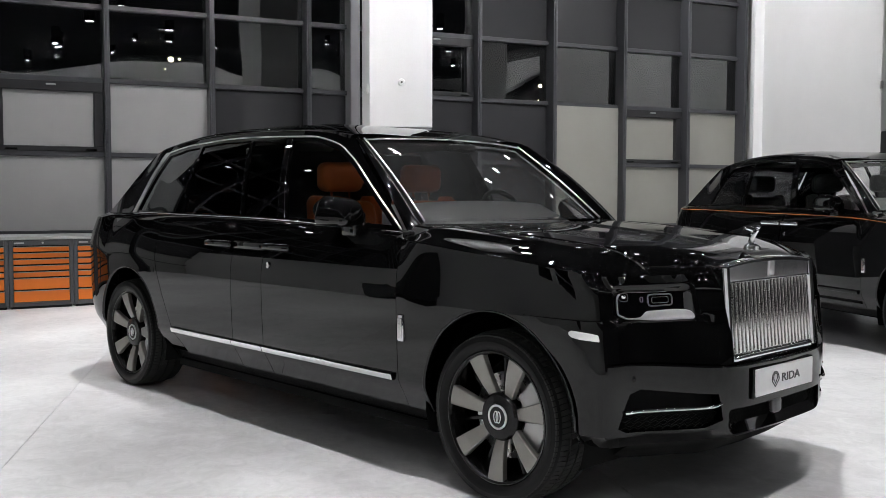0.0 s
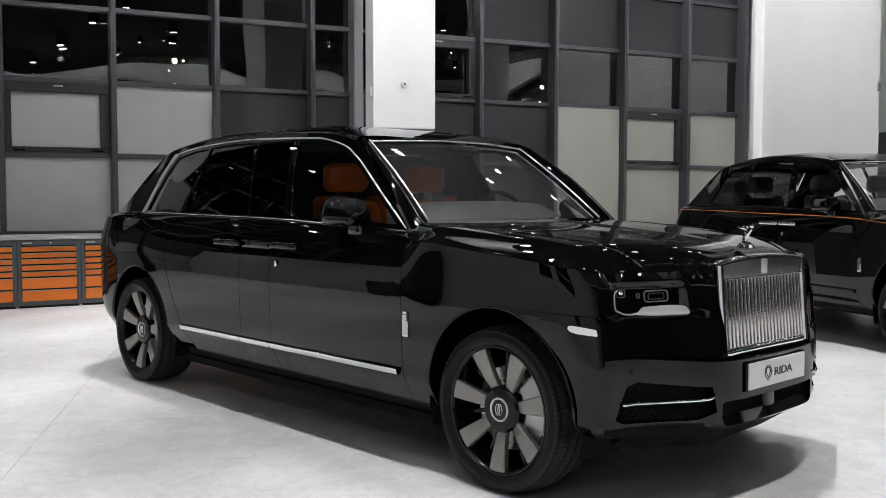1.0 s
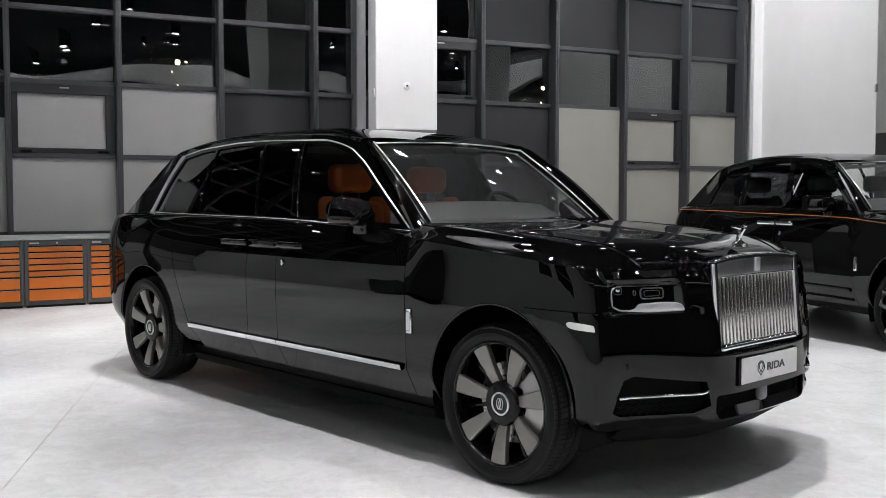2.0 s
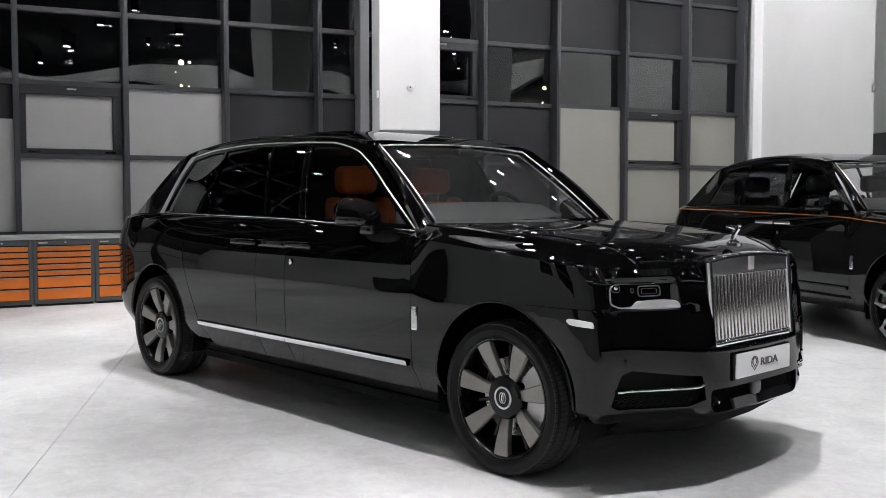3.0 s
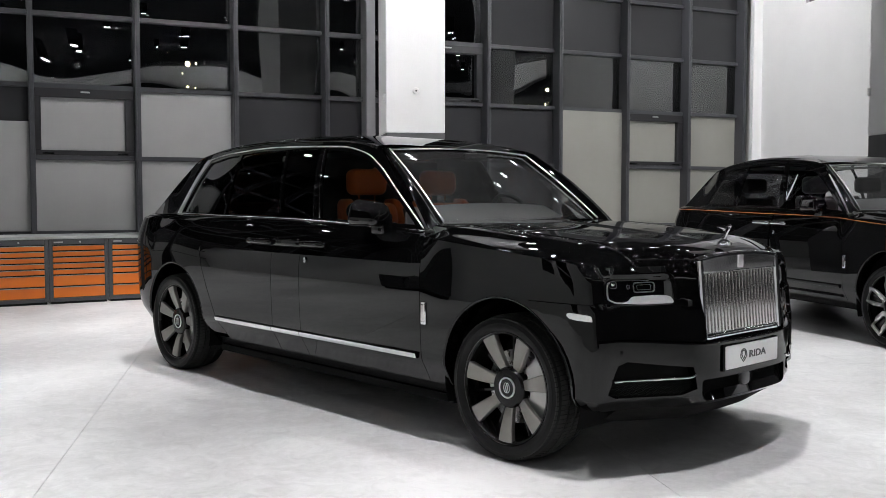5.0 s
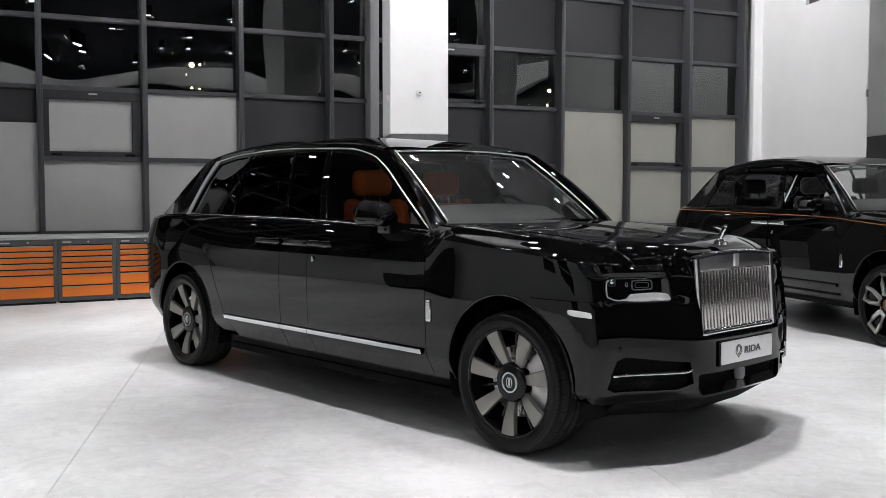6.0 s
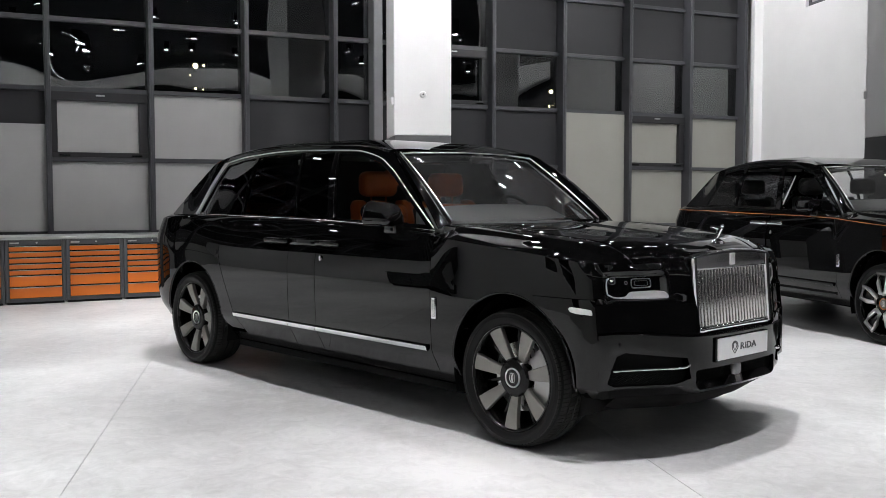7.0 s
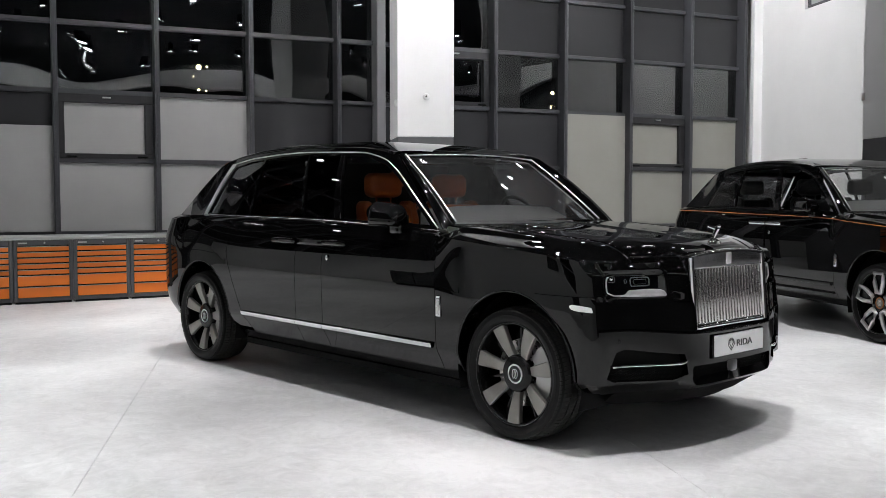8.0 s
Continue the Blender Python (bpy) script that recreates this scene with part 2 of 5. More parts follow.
def sheet(fn, outline, holes=(), du=0.03, dv=0.03, thick=0.02, centre=None, back=False):
    """A sheet of metal: the surface fn(u, v) within a convex outline, less convex holes, with its edges turned in by thick."""
    outline = ccw(outline)
    us, vs = [p[0] for p in outline], [p[1] for p in outline]
    nu, nv = max(1, math.ceil((max(us) - min(us)) / du)), max(1, math.ceil((max(vs) - min(vs)) / dv))
    bm = bmesh.new()
    g = [[bm.verts.new((min(us) + (max(us) - min(us)) * i / nu, min(vs) + (max(vs) - min(vs)) * j / nv, 0)) for j in range(nv + 1)] for i in range(nu + 1)]
    for i in range(nu):
        for j in range(nv):
            bm.faces.new((g[i][j], g[i + 1][j], g[i + 1][j + 1], g[i][j + 1]))
    for a, b in zip(outline, outline[1:] + outline[:1]):
        no = Vector((b[1] - a[1], a[0] - b[0], 0))
        if no.length > 1e-9:
            bmesh.ops.bisect_plane(bm, geom=bm.verts[:] + bm.edges[:] + bm.faces[:], dist=1e-6, plane_co=(a[0], a[1], 0), plane_no=no, clear_outer=True)
    for h in holes:
        h = ccw(h)
        h0, h1 = min(p[0] for p in h) - 1e-4, max(p[0] for p in h) + 1e-4
        k0, k1 = min(p[1] for p in h) - 1e-4, max(p[1] for p in h) + 1e-4
        for a, b in zip(h, h[1:] + h[:1]):
            no = Vector((b[1] - a[1], a[0] - b[0], 0))
            if no.length < 1e-9:
                continue
            fs = [f for f in bm.faces if max(v.co.x for v in f.verts) > h0 and min(v.co.x for v in f.verts) < h1 and max(v.co.y for v in f.verts) > k0 and min(v.co.y for v in f.verts) < k1]
            es, vv = {e for f in fs for e in f.edges}, {v for f in fs for v in f.verts}
            bmesh.ops.bisect_plane(bm, geom=list(vv) + list(es) + fs, dist=1e-6, plane_co=(a[0], a[1], 0), plane_no=no)
        dead = [f for f in bm.faces if inside(h, f.calc_center_median().x, f.calc_center_median().y)]
        bmesh.ops.delete(bm, geom=dead, context="FACES")
    bmesh.ops.remove_doubles(bm, verts=bm.verts, dist=2e-4)
    for v in bm.verts:
        v.co = Vector(fn(v.co.x, v.co.y))
    bm.normal_update()
    c = Vector(centre if centre is not None else (0, 0, 0))
    s = sum((f.calc_center_median() - c).dot(f.normal) * f.calc_area() for f in bm.faces)
    if s < 0:
        bmesh.ops.reverse_faces(bm, faces=bm.faces[:])
        bm.normal_update()
    if thick:
        if back:
            nor = {v: v.normal.copy() for v in bm.verts}
            inner = {v: bm.verts.new(v.co - nor[v] * thick) for v in list(bm.verts)}
            edges = [e for e in bm.edges if e.is_boundary]
            loops = [(e.link_loops[0].vert, e.link_loops[0].link_loop_next.vert) for e in edges]
            for f in list(bm.faces):
                bm.faces.new([inner[v] for v in reversed(f.verts)])
            for a, b in loops:
                bm.faces.new((b, a, inner[a], inner[b]))
        else:
            edges = [e for e in bm.edges if e.is_boundary]
            nor = {v: v.normal.copy() for e in edges for v in e.verts}
            inner = {v: bm.verts.new(v.co - n * thick) for v, n in nor.items()}
            loops = [(e.link_loops[0].vert, e.link_loops[0].link_loop_next.vert) for e in edges]
            for a, b in loops:
                bm.faces.new((b, a, inner[a], inner[b]))
    return bm


def loft(rows):
    """A quad grid through rows of points."""
    bm = bmesh.new()
    g = [[bm.verts.new(p) for p in row] for row in rows]
    for A, B in zip(g, g[1:]):
        for k in range(len(A) - 1):
            bm.faces.new((A[k], A[k + 1], B[k + 1], B[k]))
    return bm


# ---- the hall ----
FACADE = pose(-9.79, 1.64, 0, 0, 0, 71.5)
GRID = pose(0, 0, 0, 0, 0, 58.0)
FLOOR_U, FLOOR_V = 2.91, 5.82


def under(name, m, label, category, kind=""):
    return empty(name, m, label, category, kind=kind)


floor = part("floor", boxed(-26, 30, -26, 30, -0.30, -0.02), GROUND)
tagged(floor, "polished pale grey concrete floor with thin saw-cut joints", "floor", kind="structure")

# facade: posts, rails, blinds and panes, in the facade's own axes (x along it, y outwards)
MULLIONS = [-12.78, -11.36, -9.94, -8.52, -7.10, -5.68, -4.26, -2.84, -1.42, -0.02, 1.38, 2.79, 3.50, 4.20, 5.60, 7.00, 8.40, 9.77, 11.06]
RAILS = [0.87, 1.93, 2.93, 3.92, 4.90, 5.90]
TOP = 6.6
MW = 0.038
facade = empty("wall_north", FACADE, "tall anthracite glazed facade with roller blinds, dark night outside", "glazed facade", kind="structure")


def mullion_mesh():
    bm = boxed(-MW, MW, -0.24, 0.05, 0, TOP, 0.006, 1)
    box(bm, -0.014, 0.014, -0.252, -0.235, 0, TOP, 0.003, 1)
    return bm


first = part("mullion", mullion_mesh(), FRAME, facade)
first.matrix_basis = pose(MULLIONS[0], 0, 0)
for s in MULLIONS[1:]:
    if s != 3.50:
        same_part("mullion", first, facade, pose(s, 0, 0))
part("end_post", boxed(3.42, 3.575, -0.26, 0.05, 0, TOP, 0.02, 3), mat("pale_grey_post", (0.20, 0.20, 0.21), 0.4, vary=0.05, scale=5), facade, "paler grey end post", smooth=True)
for a, b in zip(MULLIONS, MULLIONS[1:]):
    for z in RAILS:
        part("rail", boxed(a + MW, b - MW, -0.085, 0.04, z - 0.032, z + 0.032, 0.004, 1), FRAME, facade)

# what fills each bay: b blind, d dark screen, g plain glass, o opening light with a blind, w opening light with glass
FILL = [
    "bbdgggg", "bbdgggg", "bbogggg", "bbdgggg", "bbdgggg", "bbbbggg", "bbbbggg", "bbdgggg", "bbogggg", "bbbgggg", "bddgggg", "bddgggg", "bddgggg", "bddwggg", "bddgddd", "bbbgddd", "bbogddd", "bbbgddd",
]
for i, (a, b) in enumerate(zip(MULLIONS, MULLIONS[1:])):
    levels = [0.0] + RAILS + [TOP]
    for j in range(len(levels) - 1):
        z0 = levels[j] + (0.032 if j else 0)
        z1 = levels[j + 1] - (0.032 if j < len(RAILS) else 0)
        x0, x1, kind = a + MW, b - MW, FILL[i][j]
        if kind in "ow":
            sash = part("window_sash", boxed(x0, x1, -0.10, 0.02, z0, z0 + 0.07, 0.006, 1), SASH, facade)
            for q in ((x0, x1, z1 - 0.13, z1), (x0, x0 + 0.08, z0 + 0.07, z1 - 0.13), (x1 - 0.13, x1, z0 + 0.07, z1 - 0.13)):
                part("sash_bar", boxed(q[0], q[1], -0.10, 0.02, q[2], q[3], 0.006, 1), SASH, sash)
            part("sash_stay", boxed(x0 + 0.1, x0 + 0.24, -0.125, -0.10, z0 + 0.015, z0 + 0.035, 0.004, 1), TRIM, sash)
            part("sash_stay", boxed(x1 - 0.24, x1 - 0.1, -0.125, -0.10, z0 + 0.015, z0 + 0.035, 0.004, 1), TRIM, sash)
            part("sash_handle", boxed((x0 + x1) / 2 - 0.06, (x0 + x1) / 2 + 0.06, -0.125, -0.10, z1 - 0.06, z1 - 0.04, 0.004, 1), ALU, sash)
            x0, x1, z0, z1 = x0 + 0.08, x1 - 0.13, z0 + 0.07, z1 - 0.13
        if kind in "bo":
            part("blind", boxed(x0, x1, -0.022, -0.014, z0, z1, 0.002, 1), PANEL if i < 15 else PANEL_WARM, facade)
        elif kind == "d":
            part("screen", boxed(x0, x1, -0.022, -0.014, z0, z1, 0.002, 1), PANEL_DARK, facade)
        else:
            part("pane", boxed(x0, x1, -0.008, 0.008, z0, z1), PANE, facade)

# one blind hangs in front of its rails
part("long_blind", boxed(MULLIONS[15] + MW + 0.002, MULLIONS[16] - MW - 0.002, -0.100, -0.094, 0.06, 2.90, 0.002, 1), PANEL_WARM, facade, "long beige-grey blind")

part("long_blind", boxed(MULLIONS[7] + MW + 0.002, MULLIONS[8] - MW - 0.002, -0.100, -0.094, 0.90, 2.42, 0.002, 1), PANEL, facade, "half-lowered grey blind")

# white columns with a grey lower band, on the hall's grid
SIDE, BAND = 0.75, 2.18


def column(x, y):
    c = empty("column", pose(x, y, 0, 0, 0, 58.0), "square white plastered column with a grey painted lower band", "column", "columns", "structure")
    part("shaft", boxed(0, SIDE, 0, SIDE, BAND, TOP, 0.012, 2), WHITE_WALL, c, "white plaster")
    part("lower_band", boxed(0.003, SIDE - 0.003, 0.003, SIDE - 0.003, 0, BAND, 0.012, 2), GREY_BAND, c, "grey paint")
    return c


for x, y in ((-5.83, 3.04), (-1.37, 7.66), (7.25, 2.2), (-9.1, -2.3)):
    column(x, y)

PW = Matrix(((0.848, 0.53, 0, -5.834), (-0.53, 0.848, 0, 12.29), (0, 0, 1, 0), (0, 0, 0, 1)))
pier = empty("wall_pier", PW, "white plastered side wall with a small high window", "wall", kind="structure")
WL, W0, W1, WZ = 4.90, 1.45, 3.30, 4.76
bm = boxed(0.002, WL, 0, 0.30, 0, WZ)
box(bm, 0.002, W0, 0, 0.30, WZ, 6.2)
box(bm, W1, WL, 0, 0.30, WZ, 6.2)
box(bm, 0.002, WL, 0, 0.30, 6.2, TOP)
part("side_wall", bm, WHITE_WALL, pier, "white plaster")
part("pilaster", boxed(-0.40, 0, -0.18, 0.30, 0, TOP, 0.008, 2), WHITE_WALL, pier, "white plaster pilaster")
hw_ = part("high_window", boxed(W0, W1, 0.06, 0.12, WZ, WZ + 0.07, 0.004, 1), FRAME, pier, "dark-framed high window")
for q in ((W0, W0 + 0.07, WZ + 0.07, 6.13), (W1 - 0.07, W1, WZ + 0.07, 6.13), (W0, W1, 6.13, 6.2)):
    part("high_window_frame", boxed(q[0], q[1], 0.06, 0.12, q[2], q[3], 0.004, 1), FRAME, hw_)
part("high_window_blind", boxed(W0 + 0.07, W1 - 0.07, 0.085, 0.095, WZ + 0.07, 6.13), PANEL, hw_, "pale blind")

# closing walls, mezzanine edge and ceiling, in the facade's axes
shell = [("wall_south", (-14, 16, -27.3, -27.0, 0, TOP), DARK_WALL), ("wall_west", (-14.3, -14, -27.3, 0.3, 0, TOP), DARK_WALL),
         ("wall_east", (16, 16.3, -27.3, 0.3, 0, TOP), DARK_WALL), ("wall_north_left", (-14, -12.84, -0.1, 0.1, 0, TOP), DARK_WALL),
         ("wall_north_right", (11.27, 16, -0.1, 0.1, 0, TOP), DARK_WALL)]
for name, q, m in shell:
    w = part(name, boxed(*q), m)
    w.matrix_basis = FACADE
    tagged(w, "plain dark grey hall wall", "wall", kind="structure")
# pale partition along the near side of the hall with dark windows, and before it an added dark block
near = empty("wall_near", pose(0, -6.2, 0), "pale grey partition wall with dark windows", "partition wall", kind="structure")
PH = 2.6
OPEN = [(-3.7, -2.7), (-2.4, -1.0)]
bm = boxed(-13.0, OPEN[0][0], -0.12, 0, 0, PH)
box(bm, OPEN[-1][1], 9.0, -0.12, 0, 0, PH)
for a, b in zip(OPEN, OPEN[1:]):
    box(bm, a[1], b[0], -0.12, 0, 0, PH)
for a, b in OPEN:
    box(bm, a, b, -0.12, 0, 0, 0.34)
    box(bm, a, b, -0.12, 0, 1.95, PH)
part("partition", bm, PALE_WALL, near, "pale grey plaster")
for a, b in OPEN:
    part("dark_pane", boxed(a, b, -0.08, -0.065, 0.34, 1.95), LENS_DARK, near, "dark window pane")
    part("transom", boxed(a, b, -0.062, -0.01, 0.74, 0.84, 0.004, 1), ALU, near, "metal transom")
# unseen block, added only to be mirrored as a dark shape in the doors
sb = empty("sideboard", pose(-6.90, -6.18, 0), "unseen black block added against the pale partition wall for a dark reflection in the car", "sideboard")
part("block_body", boxed(0, 1.05, 0, 0.36, 0.06, 1.08, 0.006, 1), DARK_WALL, sb)
part("block_plinth", boxed(0.03, 1.02, 0.02, 0.33, 0, 0.06), TRIM, sb)
part("block_top", boxed(-0.01, 1.06, -0.005, 0.39, 1.08, 1.11, 0.006, 2), TRIM, sb)
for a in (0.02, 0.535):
    part("block_door", boxed(a, a + 0.495, 0.36, 0.378, 0.08, 1.06, 0.004, 1), DARK_WALL, sb)

mezz = part("mezzanine_edge", boxed(-14, 16, -22.4, -22.0, 5.45, 6.05, 0.02, 2), WHITE_WALL)
mezz.matrix_basis = FACADE
tagged(mezz, "white edge of a mezzanine floor across the hall", "mezzanine", kind="structure")
meze = part("mezzanine_edge_east", boxed(15.3, 15.7, -22.0, -6.0, 5.45, 6.05, 0.02, 2), WHITE_WALL)
meze.matrix_basis = FACADE
tagged(meze, "white edge of a mezzanine floor along the side of the hall", "mezzanine", kind="structure")
mezf = part("mezzanine_floor", boxed(-14, 16, -27.0, -22.4, 5.7, 6.1), CEILING)
mezf.matrix_basis = FACADE
tagged(mezf, "dark underside of a mezzanine floor", "mezzanine", kind="structure")
ceil = part("ceiling", boxed(-14.3, 16.3, -27.3, 0.3, TOP, TOP + 0.2), CEILING)
ceil.matrix_basis = FACADE
tagged(ceil, "dark painted open ceiling with small spotlights", "ceiling", kind="structure")


# ceiling spotlights
def ceiling_spot():
    e = empty("ceiling_spot", pose(0, 0, TOP), "small round black ceiling spotlight with a white glowing lens", "ceiling light", "ceiling spotlights")
    part("housing", lathe(bmesh.new(), [(0.115, 0), (0.115, -0.30), (0.092, -0.30), (0.092, -0.285)], 20, "z"), TRIM, e, smooth=True)
    part("lens", lathe(bmesh.new(), [(0.09, -0.290), (0.09, -0.298)], 16, "z"), SPOT_GLOW, e, "glowing white lens")
    return e


def beam(watts, cone):
    d = bpy.data.lights.new("beam", "SPOT")
    d.energy, d.spot_size, d.spot_blend, d.shadow_soft_size = watts, radians(cone), 0.75, 0.06
    d.color = (0.985, 0.985, 1.0)
    return d


spot, beam_data, wash_data, edge_data = ceiling_spot(), beam(SPOT_WATTS, SPOT_CONE), beam(WASH_WATTS, 95.0), beam(SPOT_WATTS * 0.65, SPOT_CONE)
spots = []
for i in range(-6, 7):
    for j in range(-5, 7):
        p = GRID @ Vector((i * 2.7 + 0.4, j * 2.9 + 0.7, 0))
        q = FACADE.inverted() @ p
        if -13 < q.x < 15 and -21.4 < q.y < -0.8:
            spots.append(pose(p.x, p.y, TOP, 0, 0, 58))
spot.matrix_basis = spots[0]
fixtures = [spot] + [copy_thing(spot, m) for m in spots[1:]]
for f in fixtures:
    p = f.matrix_basis.translation
    if (p.x - 2.2) ** 2 + (p.y + 4.0) ** 2 < (15.0 if p.y < 0 else 13.0) ** 2 and p.x < 5.2 and p.y > -8.2:
        b = new("beam", beam_data if (FACADE.inverted() @ p).y < -2.6 else edge_data)
        b.parent = f
        b.matrix_basis = pose(0, 0, -0.31)
# row of spots added along the facade to brighten glass, blinds and columns
for k in (-2, -1, 0, 3, 4, 5, 6, 7, 8):
    f = copy_thing(spot, FACADE @ pose(-6.6 + k * 2.35, -5.6, TOP))
    b = new("beam", wash_data)
    b.parent = f
    b.matrix_basis = pose(0, 0, -0.31, 49, 0, 0)
# one more added spot brightens the white side wall
f = copy_thing(spot, PW @ pose(1.5, -3.0, TOP))
b = new("beam", wash_data)
b.parent = f
b.matrix_basis = pose(0, 0, -0.31, 50, 0, 0)
# and a row added near the far end to brighten the mezzanine's white edge
for k in range(6):
    f = copy_thing(spot, FACADE @ pose(-7.0 + k * 3.6, -18.2, TOP))
    b = new("beam", wash_data)
    b.parent = f
    b.matrix_basis = pose(0, 0, -0.31, -82, 0, 0)

# three added spots brighten the mezzanine edge along the side
for k in range(3):
    f = copy_thing(spot, FACADE @ pose(12.3, -9.0 - k * 4.5, TOP))
    b = new("beam", wash_data)
    b.parent = f
    b.matrix_basis = pose(0, 0, -0.31, 0, -80, 0)


# ---- the cars ----
# Car axes: x forwards from the front axle, y to the car's left, z up. D: how far the middle of the body is stretched.
def wheel(parent, x, y, sgn, style):
    """A wheel with its tyre; sgn -1: the car's right side. The wheel's face looks along -y before mirroring."""
    w = new("wheel")
    w.parent = parent
    w.matrix_basis = pose(x, y, 0.3825) if sgn < 0 else pose(x, y, 0.3825, 0, 0, 180)
    # tyre
    prof = [(0.3045, -0.112), (0.3065, -0.122), (0.311, -0.1290), (0.317, -0.1320), (0.321, -0.1360), (0.336, -0.1405), (0.350, -0.1405), (0.353, -0.1380), (0.364, -0.1365), (0.378, -0.130), (0.3845, -0.116), (0.387, -0.08), (0.387, 0.08), (0.3845, 0.116),
            (0.381, 0.132), (0.362, 0.141), (0.330, 0.140), (0.3045, 0.115)]
    part("tyre", lathe(bmesh.new(), prof, 72, close=True), RUBBER, w, "black rubber tyre", smooth=True)
    bm = bmesh.new()
    n = 96
    for k in range(n):
        a = 2 * math.pi * k / n
        for y0, y1, dw in ((-0.136, -0.066, 0.40), (0.066, 0.136, 0.40), (-0.056, -0.006, 0.24), (0.006, 0.056, 0.24)):
            h = math.pi / n * (1 - dw * 0.5)
            vs = []
            for lift in (-0.006, 0.0085):
                for aa, yy in ((a - h, y0), (a + h, y0), (a + h + 0.016, y1), (a - h + 0.016, y1)):
                    rr = float(np.interp(abs(yy), [0.08, 0.116, 0.136], [0.387, 0.3845, 0.374])) + lift * (1 - 0.55 * (abs(yy) > 0.12))
                    vs.append(bm.verts.new((rr * math.cos(aa), yy, rr * math.sin(aa))))
            bm.faces.new(vs[4:8])
            for i in range(4):
                bm.faces.new((vs[i], vs[(i + 1) % 4], vs[4 + (i + 1) % 4], vs[4 + i]))
    part("tread", bm, LIT_TREAD, w, "tread blocks")
    bm = bmesh.new()
    lathe(bm, [(0.293, -0.117), (0.297, -0.124), (0.292, -0.128), (0.284, -0.122), (0.280, -0.105), (0.268, -0.05), (0.262, 0.10), (0.280, 0.115), (0.293, 0.115)], 72, caps=False)
    part("rim", bm, RIM_BLACK, w, "gloss black rim barrel", smooth=True, sharp=60)
    part("rim_edge", lathe(bmesh.new(), [(0.2935, -0.122), (0.2955, -0.1255), (0.2925, -0.1285), (0.2885, -0.1250)], 72, close=True), RIM_GREY, w, "satin metal rim edge", smooth=True, sharp=80)
    part("brake_disc", lathe(bmesh.new(), [(0.07, -0.03), (0.195, -0.03), (0.195, 0.0), (0.07, 0.0)], 48, close=True), DISC, w, "bare steel brake disc", smooth=True)
    bm = bmesh.new()
    for y0, y1 in ((-0.060, -0.034), (0.004, 0.03)):
        q = [(r * math.cos(radians(a)), r * math.sin(radians(a))) for r, rng in ((0.235, range(-48, 49, 8)), (0.125, range(48, -49, -8))) for a in rng]
        lo, hi = [bm.verts.new((a, y0, b)) for a, b in q], [bm.verts.new((a, y1, b)) for a, b in q]
        bm.faces.new(lo), bm.faces.new(hi[::-1])
        for k in range(len(q)):
            bm.faces.new((lo[k], hi[k], hi[(k + 1) % len(q)], lo[(k + 1) % len(q)]))
    bmesh.ops.recalc_face_normals(bm, faces=bm.faces)
    part("brake_caliper", bm, CALIPER, w, "silver brake caliper")
    part("brake_drum", lathe(bmesh.new(), [(0.255, 0.06), (0.255, 0.07), (0.02, 0.07), (0.02, 0.06)], 32, close=True), TRIM, w, "dark dust shield")
    if style == "seven":
        for k in range(7):
            a0 = radians(270 + 360 * k / 7 + (0 if x > -1 else -7))
            bm = bmesh.new()
            # blade: wide at the rim, narrow at the hub
            secs = [(0.098, 0.024, -0.084), (0.15, 0.031, -0.100), (0.22, 0.040, -0.113), (0.286, 0.048, -0.120)]
            rings = []
            for r, hw, yy in secs:
                rings.append([(r, -hw, yy + 0.03), (r, -hw, yy + 0.004), (r, -hw + 0.005, yy), (r, hw - 0.005, yy), (r, hw, yy + 0.004), (r, hw, yy + 0.03)])
            g = []
            for ring in rings:
                row = []
                for r, t, yy in ring:
                    rx, tx = math.cos(a0), -math.sin(a0)
                    row.append(bm.verts.new((r * math.cos(a0) - t * math.sin(a0), yy, r * math.sin(a0) + t * math.cos(a0))))
                g.append(row)
            for A, B in zip(g, g[1:]):
                for i in range(6):
                    bm.faces.new((A[i], A[(i + 1) % 6], B[(i + 1) % 6], B[i]))
            bm.faces.new(g[0])
            bm.faces.new(g[-1][::-1])
            bmesh.ops.recalc_face_normals(bm, faces=bm.faces)
            part("spoke", bm, ALLOY, w, "satin grey spoke")
            am = a0 + math.pi / 7
            bm = bmesh.new()
            for r0, r1, hw, y0 in ((0.06, 0.27, 0.010, -0.045),):
                box(bm, r0, r1, -hw, hw, 0, 0.03, 0.004, 1)
            for v in bm.verts:
                r, t, q = v.co
                v.co = Vector((r * math.cos(am) - t * math.sin(am), -0.055 + q, r * math.sin(am) + t * math.cos(am)))
            part("inner_spoke", bm, RIM_BLACK, w, "gloss black inner spoke")
    else:
        for k in range(5):
            a0 = radians(90 + 360 * k / 5)
            bm = bmesh.new()
            pts = [(0.10, -0.030), (0.20, -0.058), (0.287, -0.062), (0.287, 0.062), (0.20, 0.058), (0.10, 0.030)]
            P = [Vector((r * math.cos(a0) - t * math.sin(a0), -0.112 - 0.01 * (r / 0.287), r * math.sin(a0) + t * math.cos(a0))) for r, t in pts]
            tube(bm, P + [P[0]], 0.019, 6, False, 0.022)
            part("spoke_loop", bm, SILVER, w, "bright satin spoke loop", smooth=True)
            bm = bmesh.new()
            lay = [bm.verts.new(p + Vector((0, 0.02, 0))) for p in P]
            low = [bm.verts.new(p + Vector((0, 0.05, 0))) for p in P]
            bm.faces.new(lay), bm.faces.new(low[::-1])
            for i in range(6):
                bm.faces.new((lay[i], lay[(i + 1) % 6], low[(i + 1) % 6], low[i]))
            bmesh.ops.recalc_face_normals(bm, faces=bm.faces)
